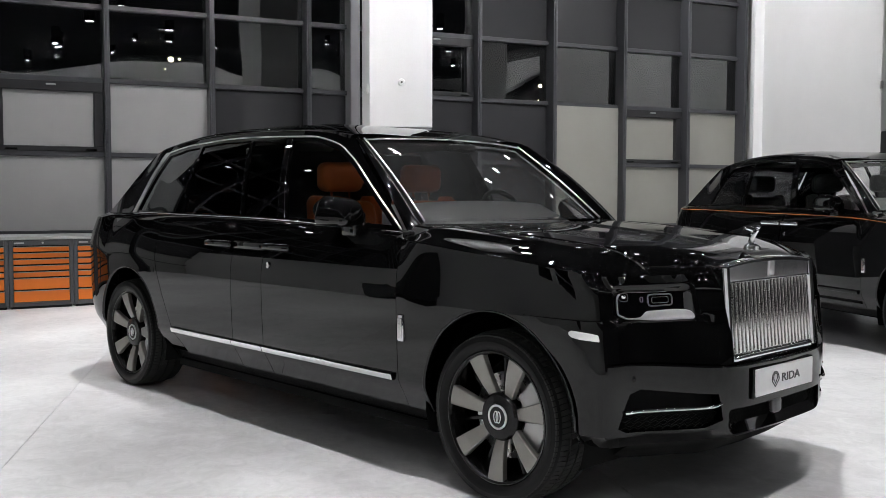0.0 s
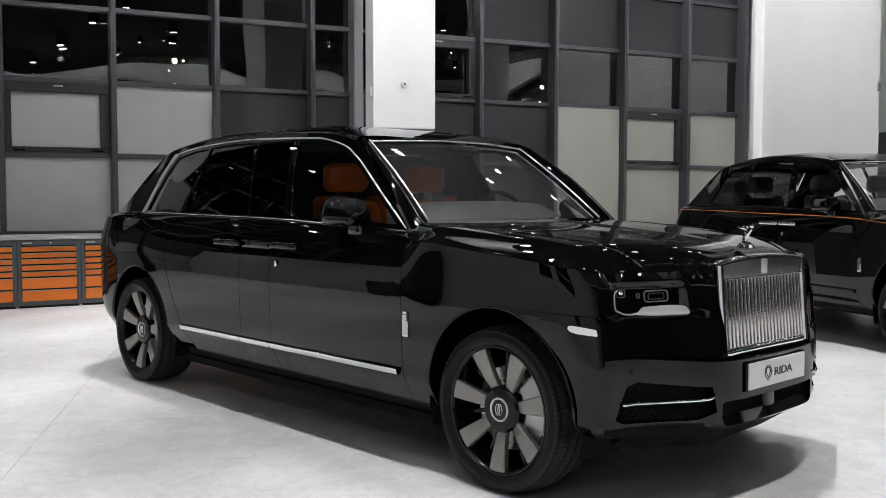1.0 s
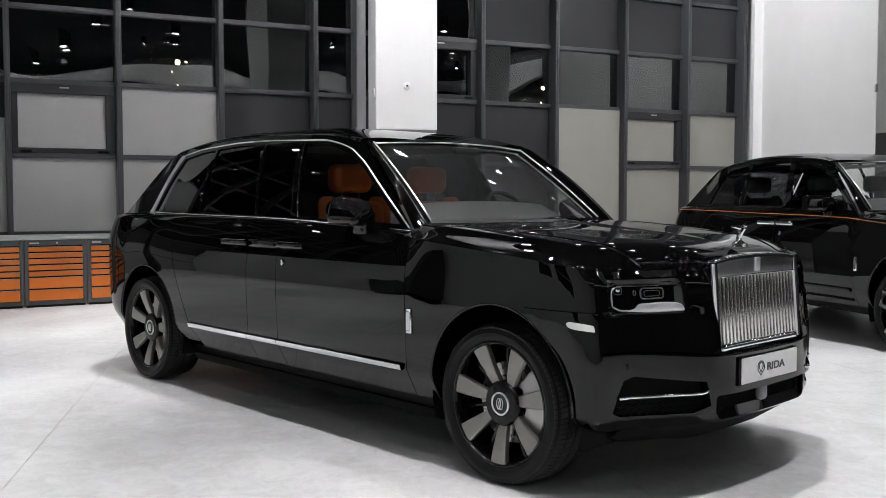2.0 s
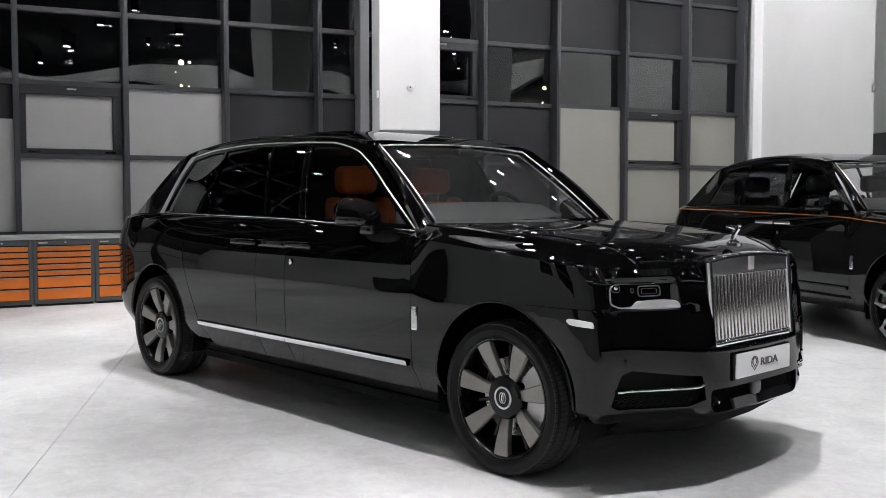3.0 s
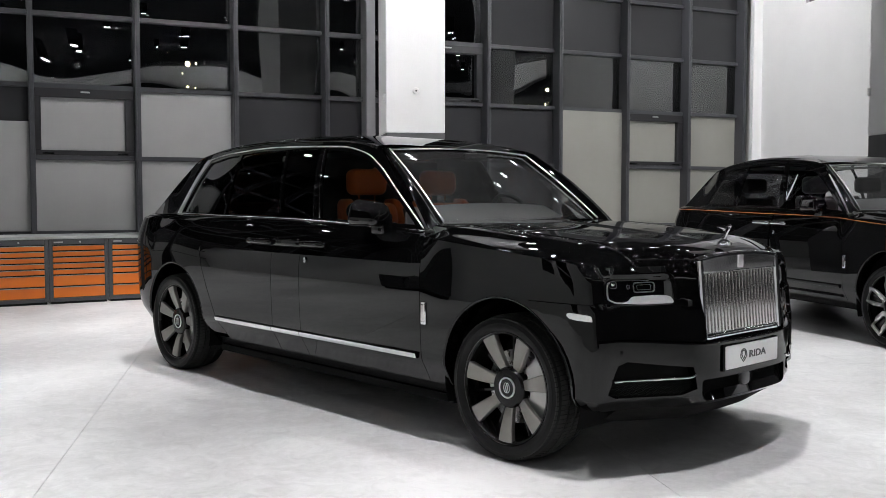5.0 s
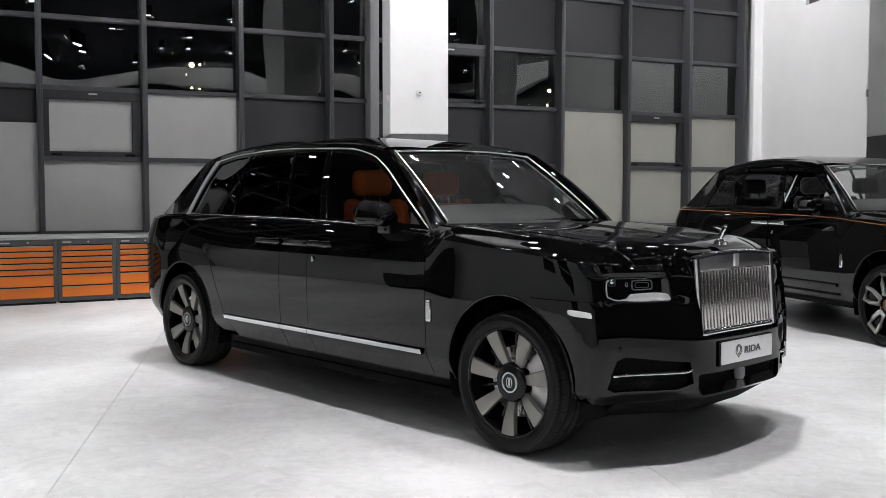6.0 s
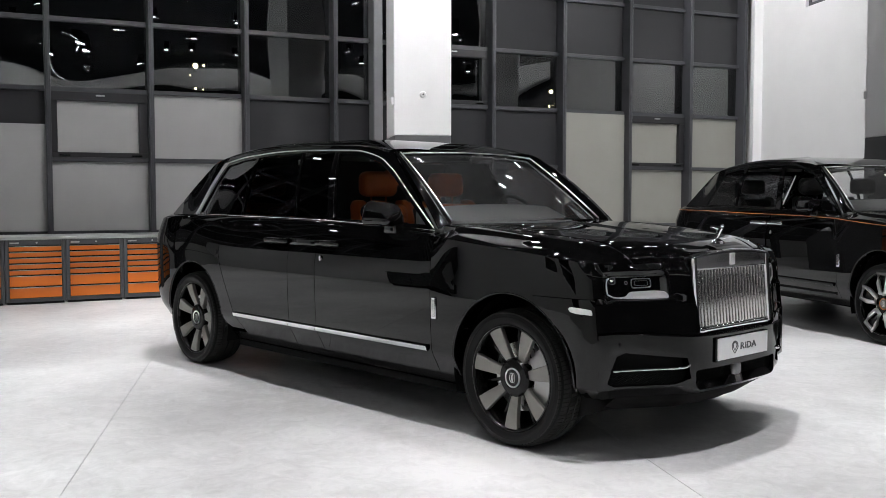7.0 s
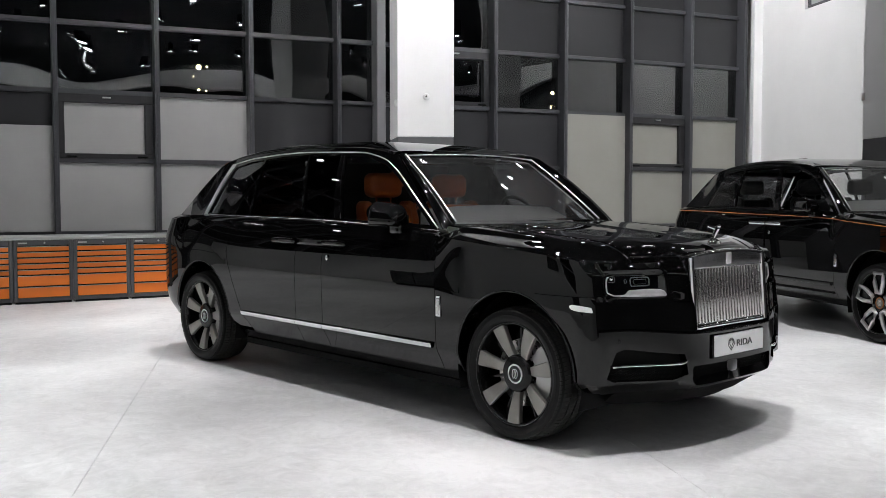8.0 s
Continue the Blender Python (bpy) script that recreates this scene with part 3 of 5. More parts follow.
            part("spoke", bm, RIM_BLACK, w, "gloss black spoke")
    hub = part("hub", lathe(bmesh.new(), [(0.108, -0.05), (0.108, -0.088), (0.098, -0.100), (0.062, -0.104), (0.058, -0.098), (0.0, -0.098)], 40), RIM_BLACK, w, "gloss black hub", smooth=True)
    part("hub_ring", lathe(bmesh.new(), [(0.054, -0.098), (0.0565, -0.106), (0.052, -0.109), (0.047, -0.106), (0.047, -0.098)], 40, close=True), EMBLEM if style == "seven" else COACHLINE, w, "bright ring round the hub cap", smooth=True)
    part("hub_cap", lathe(bmesh.new(), [(0.0475, -0.10), (0.0475, -0.104), (0.0, -0.105)], 32), LENS_DARK if style == "seven" else ALLOY, w, "hub cap", smooth=True)
    bm = bmesh.new()
    for cx in (-0.007, 0.007):
        q = [(cx + 0.013 * math.cos(k), -0.1065, 0.026 * math.sin(k)) for k in np.linspace(0, 2 * math.pi, 13)[:-1]]
        tube(bm, q, 0.0024, 5, True)
    part("hub_emblem", bm, EMBLEM, w, "bright emblem shape on the hub cap")
    for k in range(5):
        a = radians(90 + 72 * k)
        bm = bmesh.new()
        lathe(bm, [(0.011, -0.088), (0.011, -0.106), (0.007, -0.109), (0.0, -0.109)], 8)
        bmesh.ops.translate(bm, verts=bm.verts, vec=(0.082 * math.cos(a), 0.012, 0.082 * math.sin(a)))
        part("wheel_bolt", bm, TRIM, w, smooth=True)
    # the rim fills most of the wheel
    for ch in w.children:
        if not ch.name.startswith(("tyre", "tread")):
            ch.data.transform(Matrix.Diagonal((1.013, 1, 1.013, 1)))
    for ch in w.children:
        k = 0.966 if ch.name.startswith(("tyre", "tread")) else 0.982
        ch.data.transform(Matrix.Diagonal((k, 1, k, 1)))
    return w


def build_car(name, m, D, label, style, coach):
    car = empty(name, m, label, "car", "luxury cars on show")
    CEN = (-1.6, 0, 0.75)
    DARK = TINT if D > 0.05 else TINT_LIGHT

    def sx(x):
        return x if x > -1.82 else x - D

    def ip(x, *kn):
        """Piecewise smooth curve through knots given in the unstretched car's x."""
        xs = [sx(k[0]) for k in kn]
        ys = [k[1] for k in kn]
        order = np.argsort(xs)
        xs, ys = np.array(xs)[order], np.array(ys)[order]
        i = int(np.clip(np.searchsorted(xs, x) - 1, 0, len(xs) - 2))
        h = xs[i + 1] - xs[i]
        t = min(1.0, max(0.0, (x - xs[i]) / h))

        def slope(j):
            if j == 0 or j == len(xs) - 1:
                j2 = min(j, len(xs) - 2)
                return (ys[j2 + 1] - ys[j2]) / (xs[j2 + 1] - xs[j2])
            a, b = (ys[j] - ys[j - 1]) / (xs[j] - xs[j - 1]), (ys[j + 1] - ys[j]) / (xs[j + 1] - xs[j])
            return 0.0 if a * b < 0 else (a + b) / 2
        m0, m1 = slope(i) * h, slope(i + 1) * h
        return float((2 * t**3 - 3 * t**2 + 1) * ys[i] + (t**3 - 2 * t**2 + t) * m0 + (-2 * t**3 + 3 * t**2) * ys[i + 1] + (t**3 - t**2) * m1)

    def ny(v, *kn):
        q, r = [k[0] for k in kn], [k[1] for k in kn]
        return sum(float(np.interp(v + d, q, r)) for d in np.linspace(-0.06, 0.06, 7)) / 7

    def smooth(a, b, t):
        t = min(1.0, max(0.0, (t - a) / (b - a)))
        return t * t * (3 - 2 * t)

    HK = ([0.2, 0.30, 0.40, 0.458, 0.62, 0.74, 0.88, 0.925, 0.965, 1.01, 1.07, 1.12, 1.17, 1.22], [0.865, 0.900, 0.948, 0.985, 0.993, 0.9975, 1.0, 0.998, 0.992, 0.983, 0.969, 0.952, 0.928, 0.895])

    # lower body: half width by height, drawn in towards both ends, with a swell over the wheels
    def half(x, z):
        xr = -3.295 - D
        lift = 0.20 * smooth(-0.70, -0.40, x) * (1 - 0.5 * smooth(0.2, 0.6, x)) + 0.05 * math.exp(-((x - xr) / 0.42) ** 2) + 0.09 * smooth(xr - 0.25, xr - 0.5, x)
        q = z - lift * smooth(0.70, 0.98, z)
        w = sum(float(np.interp(q + d, HK[0], HK[1])) for d in (-0.024, -0.012, 0, 0.012, 0.024)) / 5
        if z < 0.47:
            w += (max(0.0, 0.986 - w) - 1.6 * max(0.0, 0.388 - z)) * smooth(0.30, 0.50, x)
        w -= 0.045 * smooth(0.25, 0.75, x)
        w += 0.06 * (0.84 - min(0.84, max(0.32, z))) * smooth(0.38, 0.60, x)
        if x < XS:
            w *= max(0.0, 1 - min(1.0, (XS - x) / (XS - stern_x(z))) ** 3) ** (1 / 3)
        return w

    XS, XY = sx(-3.55), sx(-4.16)

    def stern_x(z):
        return sx(-4.36) + 0.20 * (1 - smooth(0.30, 0.62, z)) + 0.10 * smooth(1.0, 1.24, z)

    def nose(y, z):
        a = abs(y)
        hi = float(np.interp(a, NK[0], NK[1]))
        lo = float(np.interp(a, NK[0], NK[2]))
        hi += 0.048 * (1 - smooth(0.69, 1.0, z)) * (1 - smooth(0.39, 0.62, a))
        k = smooth(0.680, 0.690, z)
        x = lo + (hi - lo) * k
        x -= 0.05 * smooth(0.95, 1.10, z) + 0.010 * smooth(0.845, 0.862, z) * smooth(0.40, 0.50, a)
        x += 0.10 * (0.68 - min(0.96, max(0.68, z))) * smooth(0.30, 0.55, a)
        foot = 0.362 + 0.026 * smooth(0.35, 0.5, a)
        return x - 1.6 * max(0.0, foot - z)

    # nose curve by distance from the middle: upper face and bumper
    ys_ = np.linspace(0, 1.0, 41)
    NK = (ys_, np.array([ny(v, (0, 0.80), (0.2, 0.797), (0.385, 0.785), (0.46, 0.752), (0.5, 0.738), (0.6, 0.708), (0.75, 0.655), (0.9, 0.590), (1.0, 0.545)) for v in ys_]),
          np.array([ny(v, (0, 0.852), (0.3, 0.842), (0.45, 0.815), (0.55, 0.775), (0.7, 0.692), (0.8, 0.638), (0.9, 0.590), (1.0, 0.545)) for v in ys_]))

    RC = 0.16

    def skin(u, z, s=-1):
        """The lower body's skin: u is x along the side, runs on round the front corner and across the nose."""
        if u < XY:
            ys = half(XY, z)
            y = ys * (1 - (XY - u) / UT)
            w0 = half(XS + 0.001, z)
            return (XS - (XS - stern_x(z)) * max(0.0, 1 - (y / w0) ** 3) ** (1 / 3), s * y, z)
        yb = half(0.5, z) - RC
        xb = nose(yb, z)
        xa = xb - RC * 0.9
        if u <= U1:
            f = min(u, xa)
            if u > xa - 1e-9 or u > U0:
                t = 0.0 if u <= U0 else (u - U0) / (U1 - U0)
                k = U0 if u > U0 else u
                f = k + (xa - U0) * smooth(-0.2, U0, k)
                return (f, s * half(f, z), z)
            f = u + (xa - U0) * smooth(-0.2, U0, u)
            return (f, s * half(f, z), z)
        if u <= U2:
            t = (u - U1) / (U2 - U1)
            A = Vector((xa, half(xa, z)))
            C = Vector((xb - 0.03, half(xb, z)))
            B = Vector((xb, yb))
            k = 2.6 * 2 * t * (1 - t)
            p = (A * (1 - t) ** 2 + C * k + B * t * t) / ((1 - t) ** 2 + k + t * t)
            return (p.x, s * p.y, z)
        y = yb * (1 - (u - U2) / (U3 - U2))
        return (nose(y, z), s * y, z)

    UT = 0.80
    U0 = U1 = 0.46
    U2 = 0.70
    U3 = U2 + 0.80

    def upper(x, z, s=-1):
        """Glasshouse side."""
        t = (z - 1.19) / 0.5
        y = 0.905 - 0.135 * t - 0.055 * max(0, t) ** 3 - 0.03 * smooth(sx(-2.6), sx(-3.3), x) - 0.11 * smooth(sx(-3.2), sx(-4.15), x) - 0.03 * smooth(-1.6, -0.6, x)
        y -= 0.07 * max(0, t) * smooth(sx(-3.15), sx(-3.65), x)
        return (x, s * y, z)

    def roof_edge(x):
        return ip(x, (-1.02, 1.58), (-1.24, 1.672), (-1.4, 1.708), (-1.6, 1.734), (-1.8, 1.748), (-2.04, 1.762), (-2.41, 1.765), (-2.90, 1.744), (-3.20, 1.712), (-3.45, 1.680), (-3.58, 1.662), (-3.72, 1.645))

    def belt(x):
        return ip(x, (-0.6, 1.172), (-0.75, 1.181), (-1.17, 1.199), (-1.80, 1.222), (-2.6, 1.236), (-3.3, 1.240), (-4.0, 1.235))

    def roof(x, y):
        ze = roof_edge(x)
        ye = abs(upper(x, ze)[1])
        a = min(1.0, abs(y) / ye)
        return (x, y, ze + 0.050 * (0.40 + 0.60 * smooth(-1.2, -1.85, x)) * (1 - a**7))

    WB = 3.295 + D
    AR = 0.450
    arch_f, arch_r = circle(0.008, 0.405, AR, 44), circle(-WB + 0.045, 0.405, AR, 44)
    GAP = 0.004
    ztop = lambda u: ip(min(u, 0.7), (0.7, 1.03), (0.3, 1.075), (-0.1, 1.105), (-0.6, 1.145), (-1.2, 1.165), (-2.4, 1.18), (-3.2, 1.195), (-4.0, 1.2), (-4.4, 1.19))

    def side(u, v, s):
        """v in 0..1 below the shoulder is height; the top edge follows the shoulder line."""
        z = v if v < 0.9 else 0.9 + (v - 0.9) / 0.3 * (ztop(u) - 0.9)
        return skin(u, z, s)

    rear_line = [(-1.838, 0.33), (-2.520, 0.33), (-2.62, 0.51), (-2.72, 0.70), (-2.79, 0.85), (-2.815, 0.95), (-2.82, 1.2), (-1.838, 1.2)]
    rear_line = [(sx(a), b) for a, b in rear_line]
    for s in (-1, 1):
        f = lambda u, v, s=s: side(u, v, s)
        c = CEN
        part("front_wing", sheet(f, [(-0.62 + GAP, 0.33), (0.60, 0.33), (0.60, 1.2), (-0.62 + GAP, 1.2)], [arch_f, [(0.2, 0.2), (0.7, 0.2), (0.7, 0.862), (0.2, 0.862)]], 0.035, 0.035, 0.02, c), PAINT, car, smooth=True)
        part("bumper_side", sheet(f, [(0.2, 0.345), (0.60, 0.345), (0.60, 0.858), (0.2, 0.858)], [arch_f], 0.03, 0.03, 0.02, c), PAINT, car, smooth=True)
        dr = part("front_door", sheet(f, [(-1.808, 0.33), (-0.62, 0.33), (-0.62, 1.2), (-1.808, 1.2)], [], 0.05, 0.035, 0.02, c), PAINT, car, smooth=True)
        if D > 0.05:
            part("middle_panel", sheet(f, [(-1.834 - D, 0.33), (-1.812, 0.33), (-1.812, 1.2), (-1.834 - D, 1.2)], [], 0.05, 0.035, 0.02, c), PAINT, car, smooth=True)
        rd = part("rear_door", sheet(f, rear_line, [arch_r], 0.05, 0.035, 0.02, c), PAINT, car, smooth=True)
        hole = [(sx(a), b) for a, b in ((-1.5, 0.2), (-2.454, 0.2), (-2.526, 0.33), (-2.626, 0.51), (-2.726, 0.70), (-2.796, 0.85), (-2.821, 0.95), (-2.826, 1.2), (-2.826, 1.3), (-1.5, 1.3))]
        part("rear_quarter", sheet(f, [(sx(-4.13), 0.36), (sx(-2.55), 0.36), (sx(-2.55), 1.2), (sx(-4.13), 1.2)], [hole, arch_r], 0.04, 0.035, 0.02, c), PAINT, car, smooth=True)
        # sill under the doors
        sl = lambda u, v, s=s: (u, s * (half(u, v) - 0.012 - 0.05 * (0.33 - v) / 0.1), v)
        sb = 0.262 if coach else 0.205
        part("sill", sheet(sl, [(-0.44, sb), (-0.44, 0.329), (-WB + 0.49, 0.329), (-WB + 0.49, sb)], [], 0.1, 0.03, 0.03, c), TRIM, car, "black sill below the doors", smooth=True)
        # wheel arch lips and liners
        for ax in (0.008, -WB + 0.045):
            bm = bmesh.new()
            rows = []
            for k in range(41):
                a = radians(-9 + 198 * k / 40)
                row = []
                for r, o in ((AR + 0.010, -0.004), (AR + 0.007, 0.0015), (AR + 0.002, 0.002), (AR - 0.003, -0.002), (AR - 0.005, -0.02), (AR - 0.004, -0.12)):
                    x, z = ax + r * math.cos(a), 0.405 + r * math.sin(a)
                    row.append((x, s * (half(x, max(0.3, z)) + o), z))
                rows.append(row)
            part("arch_lip", loft(rows), PAINT, car, smooth=True, sharp=50)
            bm = bmesh.new()
            lathe(bm, [(AR + 0.03, -0.06), (AR + 0.03, 0.42), (0.05, 0.42)], 40, caps=False)
            bmesh.ops.translate(bm, verts=bm.verts, vec=(ax, 0, 0.405))
            for v in bm.verts:
                v.co.y = s * (0.88 - v.co.y)
            bmesh.ops.bisect_plane(bm, geom=bm.verts[:] + bm.edges[:] + bm.faces[:], plane_co=(0, 0, 0.24), plane_no=(0, 0, -1), clear_outer=True)
            part("wheel_well", bm, MATT, car, "dark wheel arch liner", smooth=True)
        # shoulder: from the door tops in to the foot of the glass
        rows = []
        for k in range(111):
            u = XY - UT * 0.55 + (-0.62 - XY + UT * 0.55) * k / 110
            zt = ztop(u)
            p = Vector(skin(u, zt, s))
            x1 = max(p.x + 0.02 * smooth(XS, XY, u), sx(-4.13) + 0.004)
            q = Vector((x1, s * min(abs(upper(x1, belt(x1))[1]), abs(p.y) - 0.004), max(zt + 0.004, belt(x1) - 0.004)))
            rows.append([(p.x + (q.x - p.x) * t, p.y + (q.y - p.y) * t, p.z + (q.z - p.z) * (1 - (1 - t) ** 2)) for t in (0, 0.2, 0.4, 0.6, 0.8, 1.0)])
        part("shoulder", loft(rows), PAINT, car, smooth=True)
        # glasshouse shell with its openings
        g = lambda x, z, s=s: upper(x, z, s)
        rf = (-1.89, -2.06) if D > 0.05 else (-1.80, -1.97)
        wins = {
            "front_door_glass": ([(-0.80, 1.212), (-0.98, 1.35), (-1.19, 1.505), (-1.37, 1.605), (-1.60, 1.668), (-1.885, 1.688), (-1.705, 1.236)], SIDE_GLASS, dr),
            "rear_door_glass": ([(rf[0] - D, 1.240), (rf[1] - D, 1.706), (sx(-2.39), 1.708), (sx(-2.655), 1.692), (sx(-2.615), 1.250)], DARK, rd),
            "quarter_glass": ([(sx(-2.645), 1.250), (sx(-2.685), 1.688), (sx(-2.88), 1.678), (sx(-3.12), 1.640), (sx(-3.37), 1.255)], DARK, car),
        }
        if D > 0.05:
            wins["middle_glass"] = ([(-1.80, 1.236), (-1.955, 1.700), (-2.345, 1.706), (-2.18, 1.240)], DARK, car)
        outline = [(-0.66, 1.165), (-0.95, 1.40), (-1.24, 1.664), (-1.40, 1.70), (-1.60, 1.728), (-1.80, 1.742), (sx(-2.04), 1.756), (sx(-2.41), 1.757), (sx(-2.90), 1.736), (sx(-3.20), 1.706), (sx(-3.56), 1.658), (sx(-4.13), 1.17)]
        part("window_surround", sheet(g, outline, [w[0] for w in wins.values()], 0.05, 0.04, 0.02, (-1.6, 0, 1.3)), PAINT, car, "gloss black pillars", smooth=True)
        for nm, (poly, gm, par) in wins.items():
            gi = lambda x, z, s=s: (x, s * (abs(upper(x, z)[1]) - 0.012), z)
            part(nm, sheet(gi, poly, [], 0.03, 0.03, 0.004, (-1.6, 0, 1.3), back=True), gm, par, "lightly tinted glass" if gm is SIDE_GLASS else "dark tinted glass", smooth=True)
        # bright trim round the side windows
        key = [(-0.718, 1.194), (-0.953, 1.366), (-1.176, 1.528), (-1.29, 1.594), (-1.40, 1.645), (-1.604, 1.692), (-1.78, 1.708), (sx(-2.04), 1.728), (sx(-2.41), 1.728), (sx(-2.65), 1.716), (sx(-2.90), 1.702), (sx(-3.14), 1.668)]
        out = []
        for k in range(len(key) - 1):
            p0, p1, p2, p3 = (Vector(key[min(max(q, 0), len(key) - 1)]) for q in (k - 1, k, k + 1, k + 2))
            out += [tuple(0.5 * (2 * p1 + (p2 - p0) * t + (2 * p0 - 5 * p1 + 4 * p2 - p3) * t**2 + (3 * p1 - p0 - 3 * p2 + p3) * t**3)) for t in (0, 0.25, 0.5, 0.75)]
        out.append(key[-1])
        P = [(p[0], s * (abs(upper(*p)[1]) + 0.004), p[1]) for p in out]
        part("window_trim", tube(bmesh.new(), P, 0.0045, 8), SATIN_STEEL if not coach else TRIM, car, "thin bright trim over the side windows", smooth=True)
        P = [(x, s * (abs(upper(x, belt(x))[1]) + 0.005), belt(x)) for x in np.linspace(-0.70, sx(-3.43), 30)]
        part("belt_trim", tube(bmesh.new(), P, 0.003, 8, ry=0.004), CHROME if not coach else TRIM, car, "thin bright trim under the side windows", smooth=True)
        if not coach:
            rows = []
            for k in range(11):
                t = k / 10
                x, z = sx(-3.39 + 0.255 * t), 1.240 + 0.428 * t + 0.012 * math.sin(math.pi * t)
                rows.append([(x - q, s * (abs(upper(x - q, z)[1]) + 0.004 + (0.006 if 0.005 < q < 0.06 else 0)), z) for q in (-0.006, 0.0, 0.012, 0.072 - 0.03 * t, 0.086 - 0.03 * t)])
            part("quarter_trim", loft(rows), SATIN_STEEL, car, "broad polished trim behind the rear window", smooth=True)
        # thin bright edges of the middle pillars
        for (xa_, za_), (xb_, zb_) in (((-1.722, 1.236), (-1.902, 1.694)), ((-1.790, 1.238), (-1.945, 1.700)), ((-2.20 - 0.0, 1.242), (-2.365, 1.706))) if D > 0.05 else (((-1.722, 1.236), (-1.902, 1.694)), ((-1.785, 1.238), (-1.955, 1.70))):
            P = [(xa_ + (xb_ - xa_) * t, s * (abs(upper(xa_ + (xb_ - xa_) * t, za_ + (zb_ - za_) * t)[1]) + 0.001), za_ + (zb_ - za_) * t) for t in np.linspace(0, 1, 10)]
            part("pillar_edge", tube(bmesh.new(), P, 0.0014, 6), CHROME if xa_ > -1.73 and not coach else TRIM, car, "thin pillar edge", smooth=True)
        # chrome strip low on the doors
        for a, b in (((-0.652, -1.807), (-1.85, -1.95), (sx(-1.839), sx(-2.597))) if D > 0.05 else ((-0.652, -1.795), (sx(-1.838), sx(-2.597)))):
            if abs(a - b) < 0.05:
                continue
            if D > 0.05 and a < -1.8 and a > -1.9:
                a, b = -1.812, -1.834 - D
            rows = []
            for x in np.linspace(a, b, 12):
                rows.append([(x, s * (half(x, z) + o), z) for z, o in ((0.460, -0.002), (0.461, 0.011), (0.464, 0.014), (0.490, 0.0185), (0.4935, 0.016), (0.495, -0.002))])
            part("sill_trim", loft(rows), CHROME if not coach else TRIM, car, "polished strip low on the doors", smooth=True)
        if coach:
            for a, b in ((-0.652, -1.795), (sx(-1.838), sx(-2.50))):
                rows = [[(x, s * (half(x, z) + o), z) for z, o in ((0.372, -0.002), (0.374, 0.006), (0.392, 0.007), (0.394, -0.002))] for x in np.linspace(a, b, 10)]
                part("door_strip", loft(rows), MATT, car, "black strip along the door foot", smooth=True)
        # handles, lock, badge, side marker
        for a, b in ((-1.536, -1.808), (-1.838 - D, -2.145 - D)):
            bm = bmesh.new()
            yy = half(-1.8, 1.07)
            box(bm, b, a, -0.022, 0.008, 1.050, 1.088, 0.012, 3)
            bmesh.ops.translate(bm, verts=bm.verts, vec=(0, s * (yy + 0.012), 0))
            h = part("door_handle", bm, PAINT if not coach else CHROME, car, "slim door handle", smooth=True)
            part("handle_trim", boxed(b + 0.02, a - 0.02, s * (yy + 0.022) - 0.004, s * (yy + 0.022) + 0.004, 1.082, 1.088, 0.002, 1), CHROME, h, "thin chrome line")
        if D > 0.05:
            yy = half(-1.9, 1.07)
            part("handle_blank", boxed(-1.834 - D, -1.812, s * yy - 0.012, s * yy + 0.030, 1.043, 1.094, 0.010, 3), PAINT, car, "filler between the door handles", smooth=True)
        bm = lathe(bmesh.new(), [(0.0, -0.006), (0.012, -0.005), (0.014, 0.002), (0.0, 0.004)], 16)
        for v in bm.verts:
            v.co.z *= 1.5
        bmesh.ops.translate(bm, verts=bm.verts, vec=(-1.743, s * (half(-1.74, 0.965) + 0.003), 0.965))
        part("door_lock", bm, CHROME, car, "small chrome door lock", smooth=True)
        yy = half(-0.585, 0.72)
        bd = part("wing_badge", boxed(-0.605, -0.562, s * yy - 0.008, s * yy + 0.010, 0.660, 0.790, 0.006, 2), CHROME, car, "upright chrome badge", smooth=True)
        part("badge_inset", boxed(-0.597, -0.570, s * (yy + 0.010) - 0.002, s * (yy + 0.010) + 0.002, 0.675, 0.775, 0.003, 1), STEEL, bd)
        mk = lambda u, v, s=s: tuple(Vector(skin(u, v, s)) + Vector((0.003, s * 0.006, 0)))
        part("side_marker", sheet(mk, [(0.424, 0.807), (0.427, 0.799), (0.438, 0.791), (0.468, 0.785), (0.554, 0.781), (0.559, 0.786), (0.552, 0.804), (0.545, 0.808), (0.440, 0.818), (0.429, 0.814)], [], 0.03, 0.03, 0.006, CEN), REFLECTOR, car, "white side marker lens", smooth=True)

    # bonnet and wing tops in one sweep, with a central ridge; the front edge follows the top of the fascia
    rim = []
    for k in range(161):
        u = -0.2 + (U3 + 0.2) * k / 160
        q = skin(u, ztop(u), 1)
        rim.append((q[1] / half(q[0], ztop(u)), q[0], ztop(u)))
    rim.sort()
    rim_r, rim_x, rim_z = (np.array([q[i] for q in rim]) for i in range(3))

    def deck(a, t):
        """a -1..1 across, t 0 at the screen to 1 at the nose."""
        e = abs(a)
        xs = -0.62 + 0.22 * (1 - e ** 2)
        if e > 0.995:
            xn, zn = float(np.interp(0.995, rim_r, rim_x)), ztop(0.4)
        else:
            xn, zn = float(np.interp(e, rim_r, rim_x)), float(np.interp(e, rim_r, rim_z))
        x = xs + (xn - xs) * t
        zs = ztop(x)
        y = a * half(x, zs)
        crown = lambda q: ztop(q) + (ip(q, (-0.65, 1.232), (-0.3, 1.215), (0.1, 1.185), (0.45, 1.15), (0.70, 1.10), (0.80, 1.05)) - ztop(q)) * (1 - e ** 4.6)
        z = crown(x)
